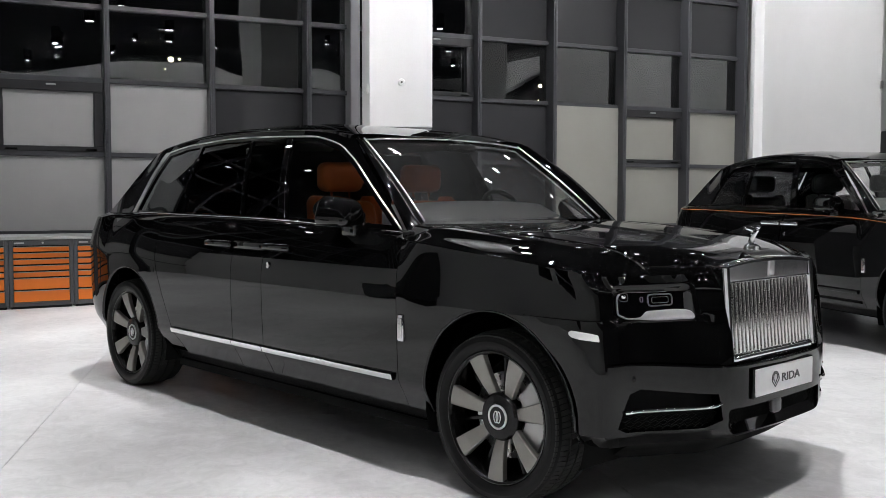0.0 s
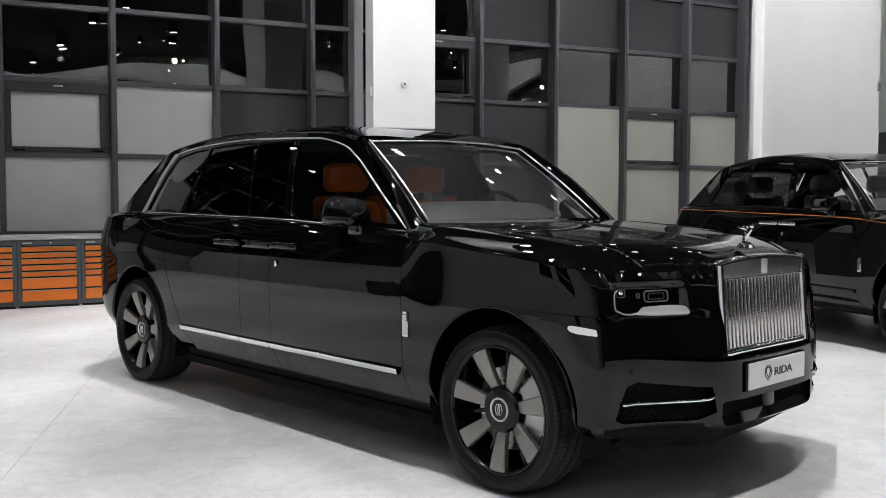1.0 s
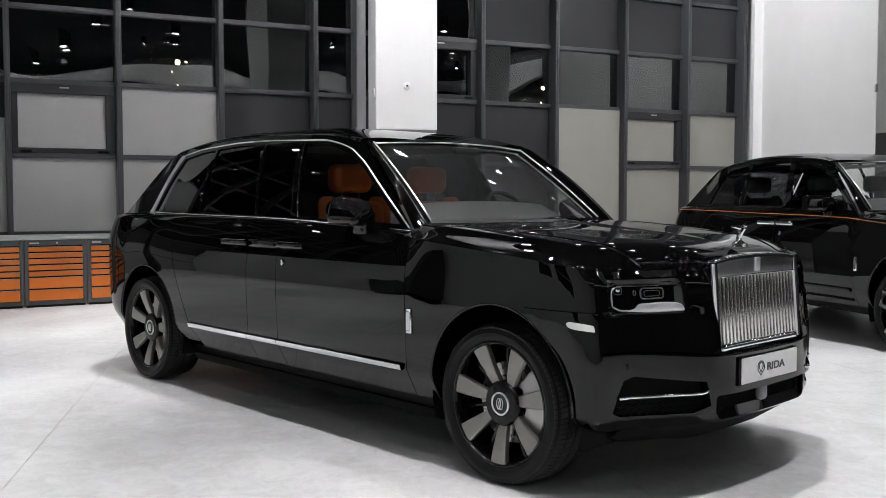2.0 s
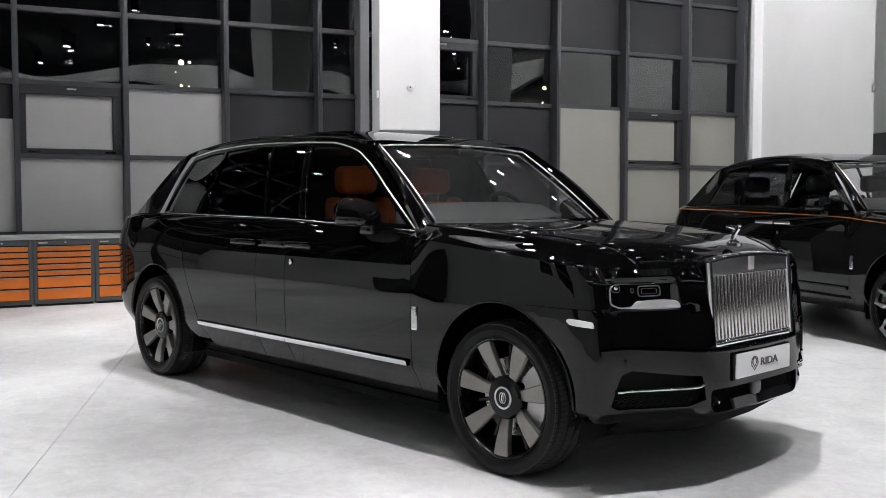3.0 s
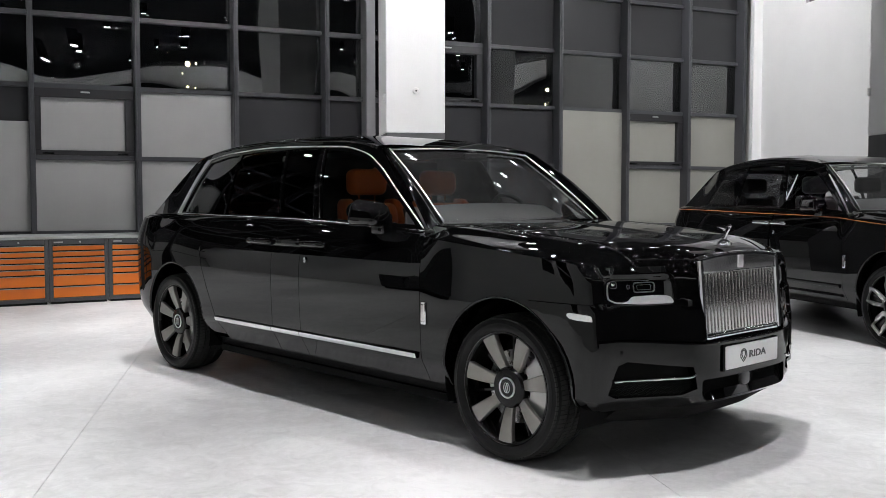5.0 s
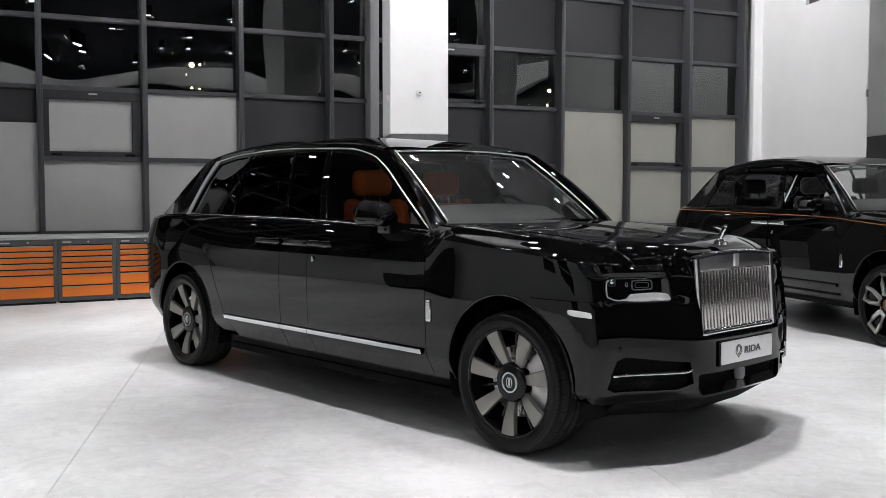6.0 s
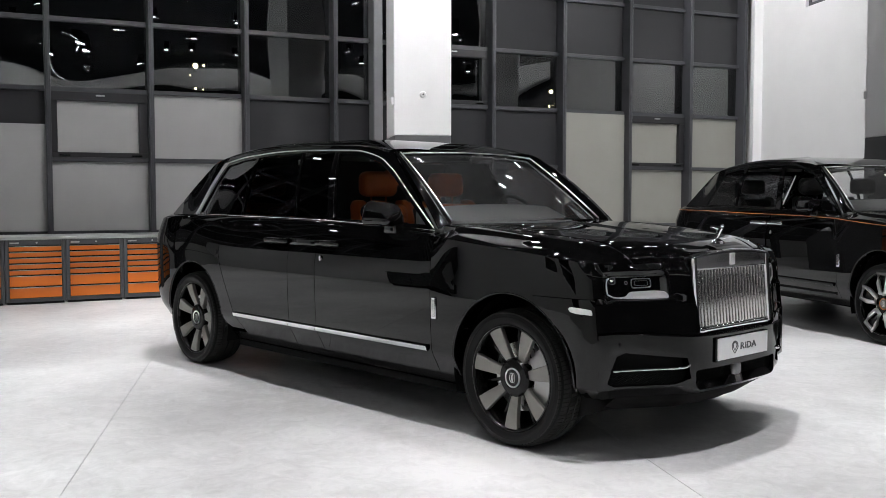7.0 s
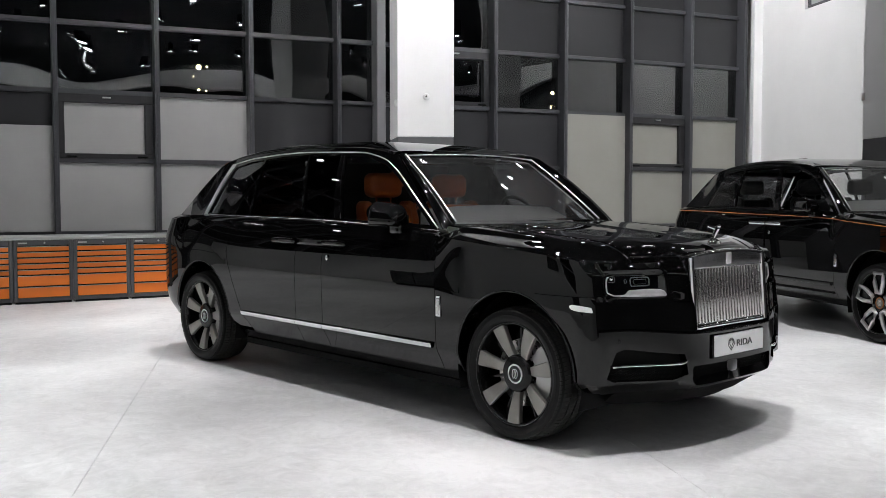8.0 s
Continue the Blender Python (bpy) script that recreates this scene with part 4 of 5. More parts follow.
        z += 0.010 * math.exp(-(y / 0.05) ** 2) * (1 - t) + 0.016 * math.exp(-((abs(y) - 0.80) / 0.06) ** 2) * (1 - smooth(0.25, 0.95, t))
        z -= (crown(xn) - zn) * max(0.0, (t - 0.76) / 0.24) ** 2.8
        return (x, y, z)

    def panel(a0, a1, t0, t1, na, nt):
        """A pressed panel of the deck with its edges folded down."""
        rows = []
        for i in range(-1, nt + 2):
            t = t0 + (t1 - t0) * min(max(i, 0), nt) / nt
            row = []
            for j in range(-1, na + 2):
                p = Vector(deck(a0 + (a1 - a0) * min(max(j, 0), na) / na, t))
                row.append(p - Vector((0, 0, 0.012 if i in (-1, nt + 1) or j in (-1, na + 1) else 0)))
            rows.append(row)
        return loft(rows)

    part("bonnet", panel(-0.70, 0.70, 0, 0.965, 64, 48), PAINT, car, "gloss black bonnet", smooth=True, sharp=50)
    for s in (-1, 1):
        part("wing_top", panel(s * 0.704, s * 0.9995, 0, 1.0, 20, 56), PAINT, car, smooth=True, sharp=50)
    part("nose_top", panel(-0.70, 0.70, 0.969, 1.0, 64, 5), PAINT, car, smooth=True, sharp=50)

    # front face: upper fascia with lamp openings, bumper with intakes
    def face(u, v):
        s = -1 if u < 0 else 1
        return skin(U3 - abs(u), v, s)

    EDGE = U3 - 0.60
    lower = lambda p, d: (p[0], p[1], p[2] - d)
    dip = lambda u: 0.036 * (1 - smooth(0.30, 0.86, abs(u)))
    up = lambda p, z: (p, z if z < 0.9 else 0.9 + (z - 0.9) * 0.3 / (ztop(U3 - abs(p)) - 0.9))
    scoop = lambda s: [up(s * p, q) for p, q in ((0.482, 0.994), (0.492, 1.004), (0.800, 1.001), (0.820, 0.996), (0.832, 0.978), (0.834, 0.885), (0.826, 0.862), (0.808, 0.850), (0.520, 0.840), (0.498, 0.842), (0.480, 0.870))]
    intake = lambda s: [(s * 0.455, 0.545), (s * (EDGE - 0.13), 0.583), (s * (EDGE - 0.095), 0.565), (s * (EDGE - 0.065), 0.43), (s * (EDGE - 0.09), 0.410), (s * 0.52, 0.406), (s * 0.43, 0.43)]
    for s in (-1, 1):
        part("front_fascia", sheet(lambda u, v: lower(face(u, v if v < 0.9 else 0.9 + (v - 0.9) / 0.3 * (ztop(U3 - abs(u)) - 0.9)), dip(u) * (1 - smooth(0.692, 0.83, v))), [(s * 0.372, 0.692), (s * EDGE, 0.692), (s * EDGE, 1.2), (s * 0.372, 1.2)], [scoop(s)], 0.025, 0.025, 0.03, CEN), PAINT, car, smooth=True)
    part("front_bumper", sheet(lambda u, v: lower(face(u, v), dip(u) * smooth(0.50, 0.679, v)), [(-EDGE, 0.338), (EDGE, 0.338), (EDGE, 0.679), (-EDGE, 0.679)], [intake(-1), intake(1), rounded(-0.40, 0.40, 0.362, 0.470, 0.02)], 0.03, 0.03, 0.05, CEN), PAINT, car, smooth=True)
    ledge = []
    for u in np.linspace(-EDGE, EDGE, 61):
        p, q = Vector(lower(face(u, 0.679), dip(u))), Vector(face(u, 0.695))
        q.z = 0.684 - dip(u)
        ledge.append([p, p + (q - p) * 0.2 + Vector((0, 0, 0.004)), q - Vector((0.02, 0, 0))])
    part("bumper_ledge", loft(ledge), PAINT, car, smooth=True)
    part("bumper_backing", sheet(lambda u, v: tuple(Vector(face(u, v)) + Vector((-0.06, 0, 0))), [(-EDGE + 0.06, 0.335), (EDGE - 0.06, 0.335), (EDGE - 0.06, 1.02), (-EDGE + 0.06, 1.02)], [], 0.06, 0.06, 0.0, CEN), MATT, car, "matt black inside the intakes")
    rows = []
    for u in np.linspace(-EDGE * 0.9, EDGE * 0.9, 61):
        p = Vector(face(u, 0.338))
        q = Vector((p.x - 0.16, p.y * 0.90, 0.235))
        rows.append([p, p + Vector((-0.012, 0, -0.004)), Vector((p.x - 0.07, p.y * 0.97, 0.298)), q, Vector((p.x - 0.45, p.y * 0.80, 0.245))])
    part("front_tray", loft(rows), MATT, car, "matt black tray under the bumper", smooth=True)
    for s in (-1, 1):
        # lower mesh and polished bar in the outer intakes
        bm = bmesh.new()
        for i in range(16):
            for j in range(6):
                u, v = 0.45 + i * 0.032 + (j % 2) * 0.016, 0.412 + j * 0.022
                if u > EDGE - 0.09 or v > 0.49:
                    continue
                q = [Vector(face(s * (u + du_), v + dv_)) + Vector((-0.03, 0, 0)) for du_, dv_ in ((-0.016, 0), (0, 0.011), (0.016, 0), (0, -0.011))]
                tube(bm, q + [q[0]], 0.0022, 4)
        part("intake_mesh", bm, PLASTIC, car, "black honeycomb intake mesh")
        P = [Vector(face(s * u, 0.492 + 0.004 * (u - 0.45))) + Vector((0.004 if u > 0.48 else -0.004, 0, 0.01 if u < 0.46 else 0)) for u in np.linspace(0.44, EDGE - 0.082, 16)]
        part("intake_bar", tube(bmesh.new(), P, 0.012, 8, ry=0.009), CHROME, car, "polished bar across the intake", smooth=True)
        # headlamp: a black lens in a scooped recess, a pale ring and a broad pale band at its foot
        lens = [(s * p, q) for p, q in ((0.514, 0.958), (0.524, 0.963), (0.788, 0.967), (0.803, 0.961), (0.812, 0.945), (0.812, 0.886), (0.806, 0.871), (0.790, 0.861), (0.660, 0.854), (0.520, 0.853), (0.510, 0.868))]
        dep = lambda u, v: 0.026 * smooth(0.478, 0.530, abs(u)) * (1 - smooth(0.964, 1.0, v)) * (1 - smooth(0.814, 0.836, abs(u))) * smooth(0.842, 0.856, v)
        lensf = lambda u, v: tuple(Vector(face(u, v)) + Vector((-0.024, 0, 0)))
        wall = lambda u, v: tuple(Vector(face(u, v)) + Vector((-dep(u, v) - 0.002, 0, 0)))
        grey = lambda u, v: tuple(Vector(face(u, v)) + Vector((-dep(u, v) + 0.007, 0, 0)))
        hl = part("headlamp", sheet(lensf, lens, [], 0.02, 0.02, 0.02, CEN), LENS_DARK, car, "black headlamp with a pale lower band", smooth=True)
        part("lamp_recess", sheet(wall, [(s * 0.470, 1.008), (s * 0.842, 1.008), (s * 0.842, 0.836), (s * 0.470, 0.836)], [lens], 0.009, 0.009, 0.012, CEN), PAINT, hl, "gloss black recess round the lens", smooth=True)
        rows = []
        for u in np.linspace(0.500, 0.745, 42):
            v1 = ip(u, (0.500, 0.868), (0.504, 0.878), (0.511, 0.885), (0.524, 0.8880), (0.686, 0.889), (0.695, 0.8875), (0.702, 0.884), (0.717, 0.870), (0.724, 0.866), (0.745, 0.864))
            v0 = ip(u, (0.500, 0.858), (0.508, 0.852), (0.520, 0.8505), (0.680, 0.8515), (0.745, 0.857))
            rows.append([Vector(grey(s * u, v0)) - Vector((0.012, 0, 0))] + [Vector(grey(s * u, v0 + (v1 - v0) * k)) for k in (0, 0.15, 0.5, 0.85, 1)] + [Vector(grey(s * u, v1)) - Vector((0.012, 0, 0))])
        part("lamp_band", loft(rows), LAMP_GREY, hl, "pale grey light band", smooth=True, sharp=50)
        # patch whose grey stands for the gleam at the recess end
        part("lamp_end_gleam", sheet(lambda u, v: tuple(Vector(wall(u, v)) + Vector((0.003, 0, 0))), [(s * p, q) for p, q in ((0.522, 0.890), (0.518, 0.956), (0.506, 0.962), (0.497, 0.950), (0.498, 0.874), (0.512, 0.872))], [], 0.005, 0.02, 0.004, CEN), LAMP_END_GLEAM, hl, "grey patch painted for the reflection at the recess end", smooth=True)
        key = [(0.600, 0.9645), (0.700, 0.966), (0.784, 0.967), (0.799, 0.963), (0.809, 0.947), (0.810, 0.890), (0.805, 0.874), (0.793, 0.864), (0.772, 0.860), (0.735, 0.859)]
        P = []
        for k in range(len(key) - 1):
            p0, p1, p2, p3 = (Vector(key[min(max(q, 0), len(key) - 1)]) for q in (k - 1, k, k + 1, k + 2))
            P += [0.5 * (2 * p1 + (p2 - p0) * t + (2 * p0 - 5 * p1 + 4 * p2 - p3) * t**2 + (3 * p1 - p0 - 3 * p2 + p3) * t**3) for t in (0, 0.33, 0.67)]
        rim_at = lambda p: Vector(lensf(s * p.x, p.y)) + Vector((0.004, 0, 0))
        part("lamp_ring", tube(bmesh.new(), [rim_at(p) for p in P[:11]], 0.0012, 6), LAMP_DIM, hl, "thin grey light ring", smooth=True)
        part("lamp_ring", tube(bmesh.new(), [rim_at(p) for p in P[10:]], 0.0038, 6), LAMP_GREY, hl, "pale grey light ring", smooth=True)
        for cu, cv, w, hgt, rr in ((0.790, 0.948, 0.015, 0.016, 0.0016), (0.632, 0.932, 0.056, 0.023, 0.0032), (0.632, 0.932, 0.038, 0.012, 0.0012), (0.716, 0.936, 0.006, 0.009, 0.0015)):
            q = rounded(cu - w, cu + w, cv - hgt, cv + hgt, min(w, hgt) * 0.6)
            P = [Vector(lensf(s * p, r)) + Vector((0.003, 0, 0)) for p, r in q]
            part("projector", tube(bmesh.new(), P + [P[0]], rr, 6), LAMP_DIM, hl, "metal-rimmed projector lens", smooth=True)
        bm = lathe(bmesh.new(), [(0.010, 0.0), (0.009, -0.004), (0.0, -0.007)], 14)
        bmesh.ops.rotate(bm, verts=bm.verts, cent=(0, 0, 0), matrix=Matrix.Rotation(radians(55), 3, "Z"))
        bmesh.ops.translate(bm, verts=bm.verts, vec=Vector(lensf(s * 0.790, 0.951)))
        part("lamp_reflector", bm, CHROME, hl, "small bright reflector", smooth=True)
        # sensors
        bm = lathe(bmesh.new(), [(0.013, 0.004), (0.013, -0.004), (0.0, -0.005)], 14)
        bmesh.ops.rotate(bm, verts=bm.verts, cent=(0, 0, 0), matrix=Matrix.Rotation(radians(60), 3, "Z"))
        bmesh.ops.translate(bm, verts=bm.verts, vec=Vector(face(s * (EDGE - 0.10), 0.625)))
        part("parking_sensor", bm, TRIM, car, smooth=True)

    # radiator grille
    gr = new("radiator_grille")
    gr.parent = car
    gx = 0.785
    zt, zb, hw = 1.068, 0.668, 0.384

    def gpt(y, z, o=0.0):
        return (gx + o + 0.028 - 0.086 * (z - 0.66), y, z + (0.020 * (1 - (y / hw) ** 2) if z > 1.03 else 0))
    rows = []
    arch = lambda y: 0.026 * (1 - (abs(y) / hw) ** 2.4)
    for z, o, k in ((1.006, -0.001, 0), (1.03, 0.0015, 0.4), (1.058, 0.004, 0.9), (1.066, 0.005, 1), (1.072, 0.005, 1), (1.076, 0.0, 1), (1.077, -0.03, 1)):
        rows.append([(gx + 0.028 - 0.086 * (z - 0.66) + o, y, z - 0.010 + arch(y) * k) for y in np.linspace(-hw, hw, 33)])
    part("grille_crown", loft(rows), CHROME, gr, "polished grille crown", smooth=True, sharp=40)
    for s in (-1, 1):
        rows = []
        for z in np.linspace(zb, zt - 0.012, 12):
            rows.append([gpt(s * y, z, o) for y, o in ((hw + 0.003, -0.012), (hw + 0.003, 0.004), (hw - 0.001, 0.010), (hw - 0.020, 0.008), (hw - 0.025, 0.002), (hw - 0.025, -0.05))])
        part("grille_side", loft(rows), CHROME, gr, "polished grille frame", smooth=True, sharp=50)
    for z0, z1, o, e in ((zb - 0.016, zb + 0.024, 0.034, 0.0), (0.988, 1.000, 0.009, 0.022)):
        rows = []
        for y in np.linspace(-hw + e, hw - e, 17):
            dip = -0.016 * smooth(0.93, 1.0, abs(y) / hw) if z0 < 0.8 else 0.0
            rows.append([(gx + oo + dip, y, z) for z, oo in ((z0, -0.05), (z0, o - 0.008), (z0 + 0.005, o - 0.001), ((z0 + z1) / 2, o), (z1 - 0.008, o - 0.003), (z1, o - 0.014), (z1 + 0.004 * (z0 < 0.8), -0.05))])
        part("grille_bar", loft(rows), CHROME, gr, "polished horizontal grille bar", smooth=True, sharp=50)
    NV = 23
    vane = None
    VL = pose(gx + 0.014, 0, 0.67, 0, -4.9, 0) @ pose(0, 0, -0.67)
    for k in range(NV):
        y = -hw + 0.038 + (2 * hw - 0.076) * k / (NV - 1)
        if vane is None:
            vane = part("vane", boxed(-0.050, 0.008, -0.0082, 0.0082, zb + 0.015, 0.992, 0.0035, 2), STEEL, gr, "polished upright vane", smooth=True)
            vane.matrix_basis = VL @ pose(0, y, 0)
        else:
            same_part("vane", vane, gr, VL @ pose(0, y, 0))["label"] = "polished upright vane"
    part("grille_back", boxed(gx - 0.09, gx - 0.06, -hw, hw, zb, 1.06), MATT, gr, "black behind the vanes")
    part("grille_badge", boxed(gx - 0.010, gx + 0.004, -0.024, 0.024, 1.006, 1.072, 0.005, 2), SATIN_STEEL, gr, "plain upright badge", smooth=True)

    # mascot: a small leaning winged figure, plain
    ms = new("bonnet_mascot")
    ms.parent = car
    bm = bmesh.new()
    lathe(bm, [(0.040, 1.118), (0.036, 1.134), (0.020, 1.146), (0.010, 1.150), (0.010, 1.158)], 20, "z")
    bmesh.ops.translate(bm, verts=bm.verts, vec=(0.690, 0, 0))
    part("base", bm, CHROME, ms, smooth=True)
    bm = bmesh.new()
    tube(bm, [(0.682, 0, 1.150), (0.688, 0, 1.168), (0.697, 0, 1.188), (0.707, 0, 1.204), (0.712, 0, 1.210)], 0.013, 8)
    r = bmesh.ops.create_uvsphere(bm, u_segments=10, v_segments=8, radius=0.011)
    bmesh.ops.translate(bm, verts=r["verts"], vec=(0.716, 0, 1.218))
    for s in (-1, 1):
        tube(bm, [(0.700, 0, 1.196), (0.688, s * 0.012, 1.206), (0.672, s * 0.018, 1.210), (0.656, s * 0.017, 1.208)], 0.004, 6, ry=0.012)
    part("figure", bm, CHROME, ms, "plain polished winged figure", smooth=True)

    # number plate
    pl = part("number_plate", boxed(0.842, 0.857, -0.268, 0.268, 0.496, 0.630, 0.006, 2), TRIM, car, "white show plate in a black frame")
    part("plate_face", boxed(0.857, 0.8605, -0.260, 0.260, 0.506, 0.624, 0.004, 1), PLATE, pl, "white plate")
    cu = bpy.data.curves.new("lettering", "FONT")
    cu.body, cu.size, cu.align_x, cu.extrude, cu.offset = "RIDA", 0.050, "LEFT", 0.0010, 0.0010
    tx = new("tmp_text", cu)
    dg = bpy.context.evaluated_depsgraph_get()
    me = bpy.data.meshes.new_from_object(tx.evaluated_get(dg))
    bpy.data.objects.remove(tx)
    me.name = "lettering"
    me.materials.clear()
    me.materials.append(INK)
    if not coach:
        t = new("lettering", me)
        t.parent = pl
        t["label"] = "dark grey letters RIDA"
        t.matrix_basis = pose(0.8615, -0.036, 0.547, 90, 0, 90) @ Matrix.Diagonal((1.50, 1, 1, 1))
        bm = bmesh.new()
        for ry_, rz_, up in ((0.030, 0.030, 0.004), (0.018, 0.017, 0.010)):
            P = [(0.8615, -0.090 + ry_ * math.cos(q), 0.562 + up + rz_ * math.sin(q)) for q in np.linspace(radians(-20), radians(200), 15)]
            P.append((0.8615, -0.090, 0.562 - rz_ * 1.05))
            tube(bm, P + [P[0]], 0.0016, 6, ry=0.0034)
        part("plate_emblem", bm, INK, pl, "dark grey shield shape")
    # central lower intake
    bm = bmesh.new()
    for i in range(24):
        for j in range(5):
            y, z = -0.38 + i * 0.032 + (j % 2) * 0.016, 0.370 + j * 0.022
            q = [(0.812, y + a, z + b) for a, b in ((-0.016, 0), (0, 0.011), (0.016, 0), (0, -0.011))]
            tube(bm, q + [q[0]], 0.0022, 4)
    part("lower_mesh", bm, PLASTIC, car, "black honeycomb mesh")
    bm = bmesh.new()
    box(bm, 0.80, 0.838, -0.045, 0.030, 0.395, 0.475, 0.022, 4)
    part("sensor_cover", bm, mat("sensor_grey", (0.16, 0.16, 0.165), 0.4), car, "smooth grey sensor cover", smooth=True)

    # windscreen, roof, tail
    def screen(a, t):
        xb, zb_ = -0.50 - 0.25 * abs(a) ** 2.2, 1.225 - 0.005 * abs(a)
        xt, zt_ = -1.25 - 0.095 * a * a, 1.690 - 0.018 * a * a
        yb, yt = 0.745, 0.650
        bow = 0.014 * math.sin(math.pi * t)
        return (xb + (xt - xb) * t + bow * 0.6, a * (yb + (yt - yb) * t), zb_ + (zt_ - zb_) * t + bow * 0.7)
    part("windscreen", sheet(screen, [(-0.965, 0.02), (0.965, 0.02), (0.965, 0.97), (-0.965, 0.97)], [], 0.04, 0.04, 0.005, CEN, back=True), CLEAR, car, "clear windscreen", smooth=True)
    for s in (-1, 1):
        rows = []
        for k in range(21):
            t = k / 20
            p = Vector(screen(s * 0.965, t))
            x, z = -0.66 - 0.62 * t, 1.17 + 0.505 * t + 0.035 * math.sin(math.pi * t)
            q = Vector(upper(x, z, s))
            mid = (p + q) / 2 + Vector((0.016, s * 0.020, 0.014))
            rows.append([p - Vector((0.02, 0, 0.012)), p + Vector((0.006, 0, 0.004)), mid, q, q - Vector((0.02, s * 0.02, 0.01))])
        part("a_pillar", loft(rows), PAINT, car, smooth=True, sharp=60)
        part("screen_trim", tube(bmesh.new(), [Vector(screen(s * 0.97, t)) + Vector((0.016, s * 0.002, 0.012)) for t in np.linspace(0, 0.99, 14)], 0.005, 6), SATIN_STEEL, car, "thin bright screen edge", smooth=True)
    part("header_trim", tube(bmesh.new(), [Vector(screen(a, 0.975)) + Vector((0.012, 0, 0.010)) for a in np.linspace(-0.97, 0.97, 16)], 0.005, 6), SATIN_STEEL, car, "thin bright screen edge", smooth=True)
    part("scuttle", sheet(lambda a, t: (screen(a, 0)[0] + 0.14 * (1 - t), a * 0.80, 1.205 + 0.012 * t), [(-1, 0), (1, 0), (1, 1), (-1, 1)], [], 0.1, 0.3, 0.01, CEN), TRIM, car, "black scuttle below the windscreen")
    rx = lambda a, t: roof(-1.245 - 0.095 * a * a + (sx(-3.56) - 0.12 * (1 - a * a) + 1.245 + 0.095 * a * a) * t, a * abs(upper(-1.2 + (sx(-3.56) + 1.2) * t, roof_edge(-1.2 + (sx(-3.56) + 1.2) * t))[1]))
    part("roof", sheet(rx, [(-1, 0), (1, 0), (1, 1), (-1, 1)], [], 0.025, 0.03, 0.02, (-1.6, 0, 1.0)), PAINT, car, "gloss black roof", smooth=True)
    if coach:
        part("roof_aerial", boxed(-2.62, -2.48, -0.02, 0.02, 1.79, 1.84, 0.008, 2), TRIM, car, "small black roof aerial", smooth=True)
    # tailgate glass, spoiler and rear body
    def back(a, t):
        x0, z0 = sx(-3.56), 1.656
        x1, z1 = sx(-4.13), 1.19
        y0 = abs(upper(x0, 1.655)[1])
        y1 = abs(upper(x1, 1.19)[1])
        return (x0 + (x1 - x0) * t - (0.12 + 0.02 * t) * (1 - a * a), a * (y0 + (y1 - y0) * t), z0 + (z1 - z0) * t + 0.030 * (1 - a * a) * (1 - t))
    part("tailgate_glass", sheet(back, [(-0.97, 0.02), (0.97, 0.02), (0.97, 1), (-0.97, 1)], [], 0.1, 0.1, 0.005, CEN, back=True), TINT, car, "dark tinted rear glass", smooth=True)
    part("spoiler", sheet(lambda a, t: (sx(-3.50) - 0.03 * t - 0.12 * (1 - a * a), a * 0.62, 1.664 + 0.036 * (1 - a * a) - 0.006 * t), [(-1, 0), (1, 0), (1, 1), (-1, 1)], [], 0.1, 0.2, 0.025, (-1.6, 0, 1.0)), PAINT, car, "roof spoiler", smooth=True)

    def stern(a, v):
        k = XY - UT + abs(a) * (sx(-4.13) - XY + UT)
        z = v if v < 0.9 else 0.9 + (v - 0.9) / 0.3 * (ztop(sx(-4.1)) - 0.9)
        return skin(k, z, -1 if a < 0 else 1)
    part("tailgate", sheet(stern, [(-1, 0.36), (1, 0.36), (1, 1.2), (-1, 1.2)], [], 0.03, 0.05, 0.02, CEN), PAINT, car, "rounded tail with rear bumper", smooth=True)
    rows = []
    for a in np.linspace(-0.9, 0.9, 31):
        u = XY - UT * (1 - min(1.0, abs(a) * 0.6))
        p = Vector(skin(u, ztop(sx(-4.1)), -1 if a < 0 else 1))
        q = Vector(back(a, 1.0))
        rows.append([tuple(p + (q - p) * t + Vector((0, 0, 0.012 * math.sin(math.pi * t)))) for t in (0, 0.25, 0.5, 0.75, 1.0)])
    part("rear_deck", loft(rows), PAINT, car, smooth=True)
    for s in (-1, 1):
        lf = lambda u, v, s=s: (Vector(skin(sx(-4.22) + u, v, s)) + Vector((-0.004, s * 0.003, 0)))[:]
        part("tail_lamp", sheet(lf, rounded(-0.05, 0.05, 0.72, 0.99, 0.02), [], 0.03, 0.05, 0.012, CEN), mat("tail_lamp_red", (0.10, 0.006, 0.004), 0.08, coat=1.0), car, "dark red tail lamp", smooth=True)
    # floor pan and cabin
    part("underbody", boxed(sx(-3.85), 0.36, -0.64, 0.64, 0.25, 0.34), MATT, car, "dark underbody")
    part("floor_pan", boxed(-WB + 0.52, -0.50, -0.84, 0.84, 0.205, 0.25), MATT, car, "dark floor pan")
    part("bulkhead", boxed(-0.60, -0.50, -0.86, 0.86, 0.3, 1.17), TRIM, car)
    cabin(car, D, sx, LEATHER if not coach else DARK_LEATHER)
    # mirrors
    for s in (-1, 1):
        bm = bmesh.new()
        box(bm, -1.20, -0.93, -0.11, 0.11, 1.200, 1.365, 0.060, 6)
        low = bmesh.new()
        box(low, -1.195, -0.935, -0.105, 0.105, 1.203, 1.330, 0.045, 5)
        bmesh.ops.bisect_plane(bm, geom=bm.verts[:] + bm.edges[:] + bm.faces[:], plane_co=(0, 0, 1.272), plane_no=(0, 0, -1), clear_outer=True)
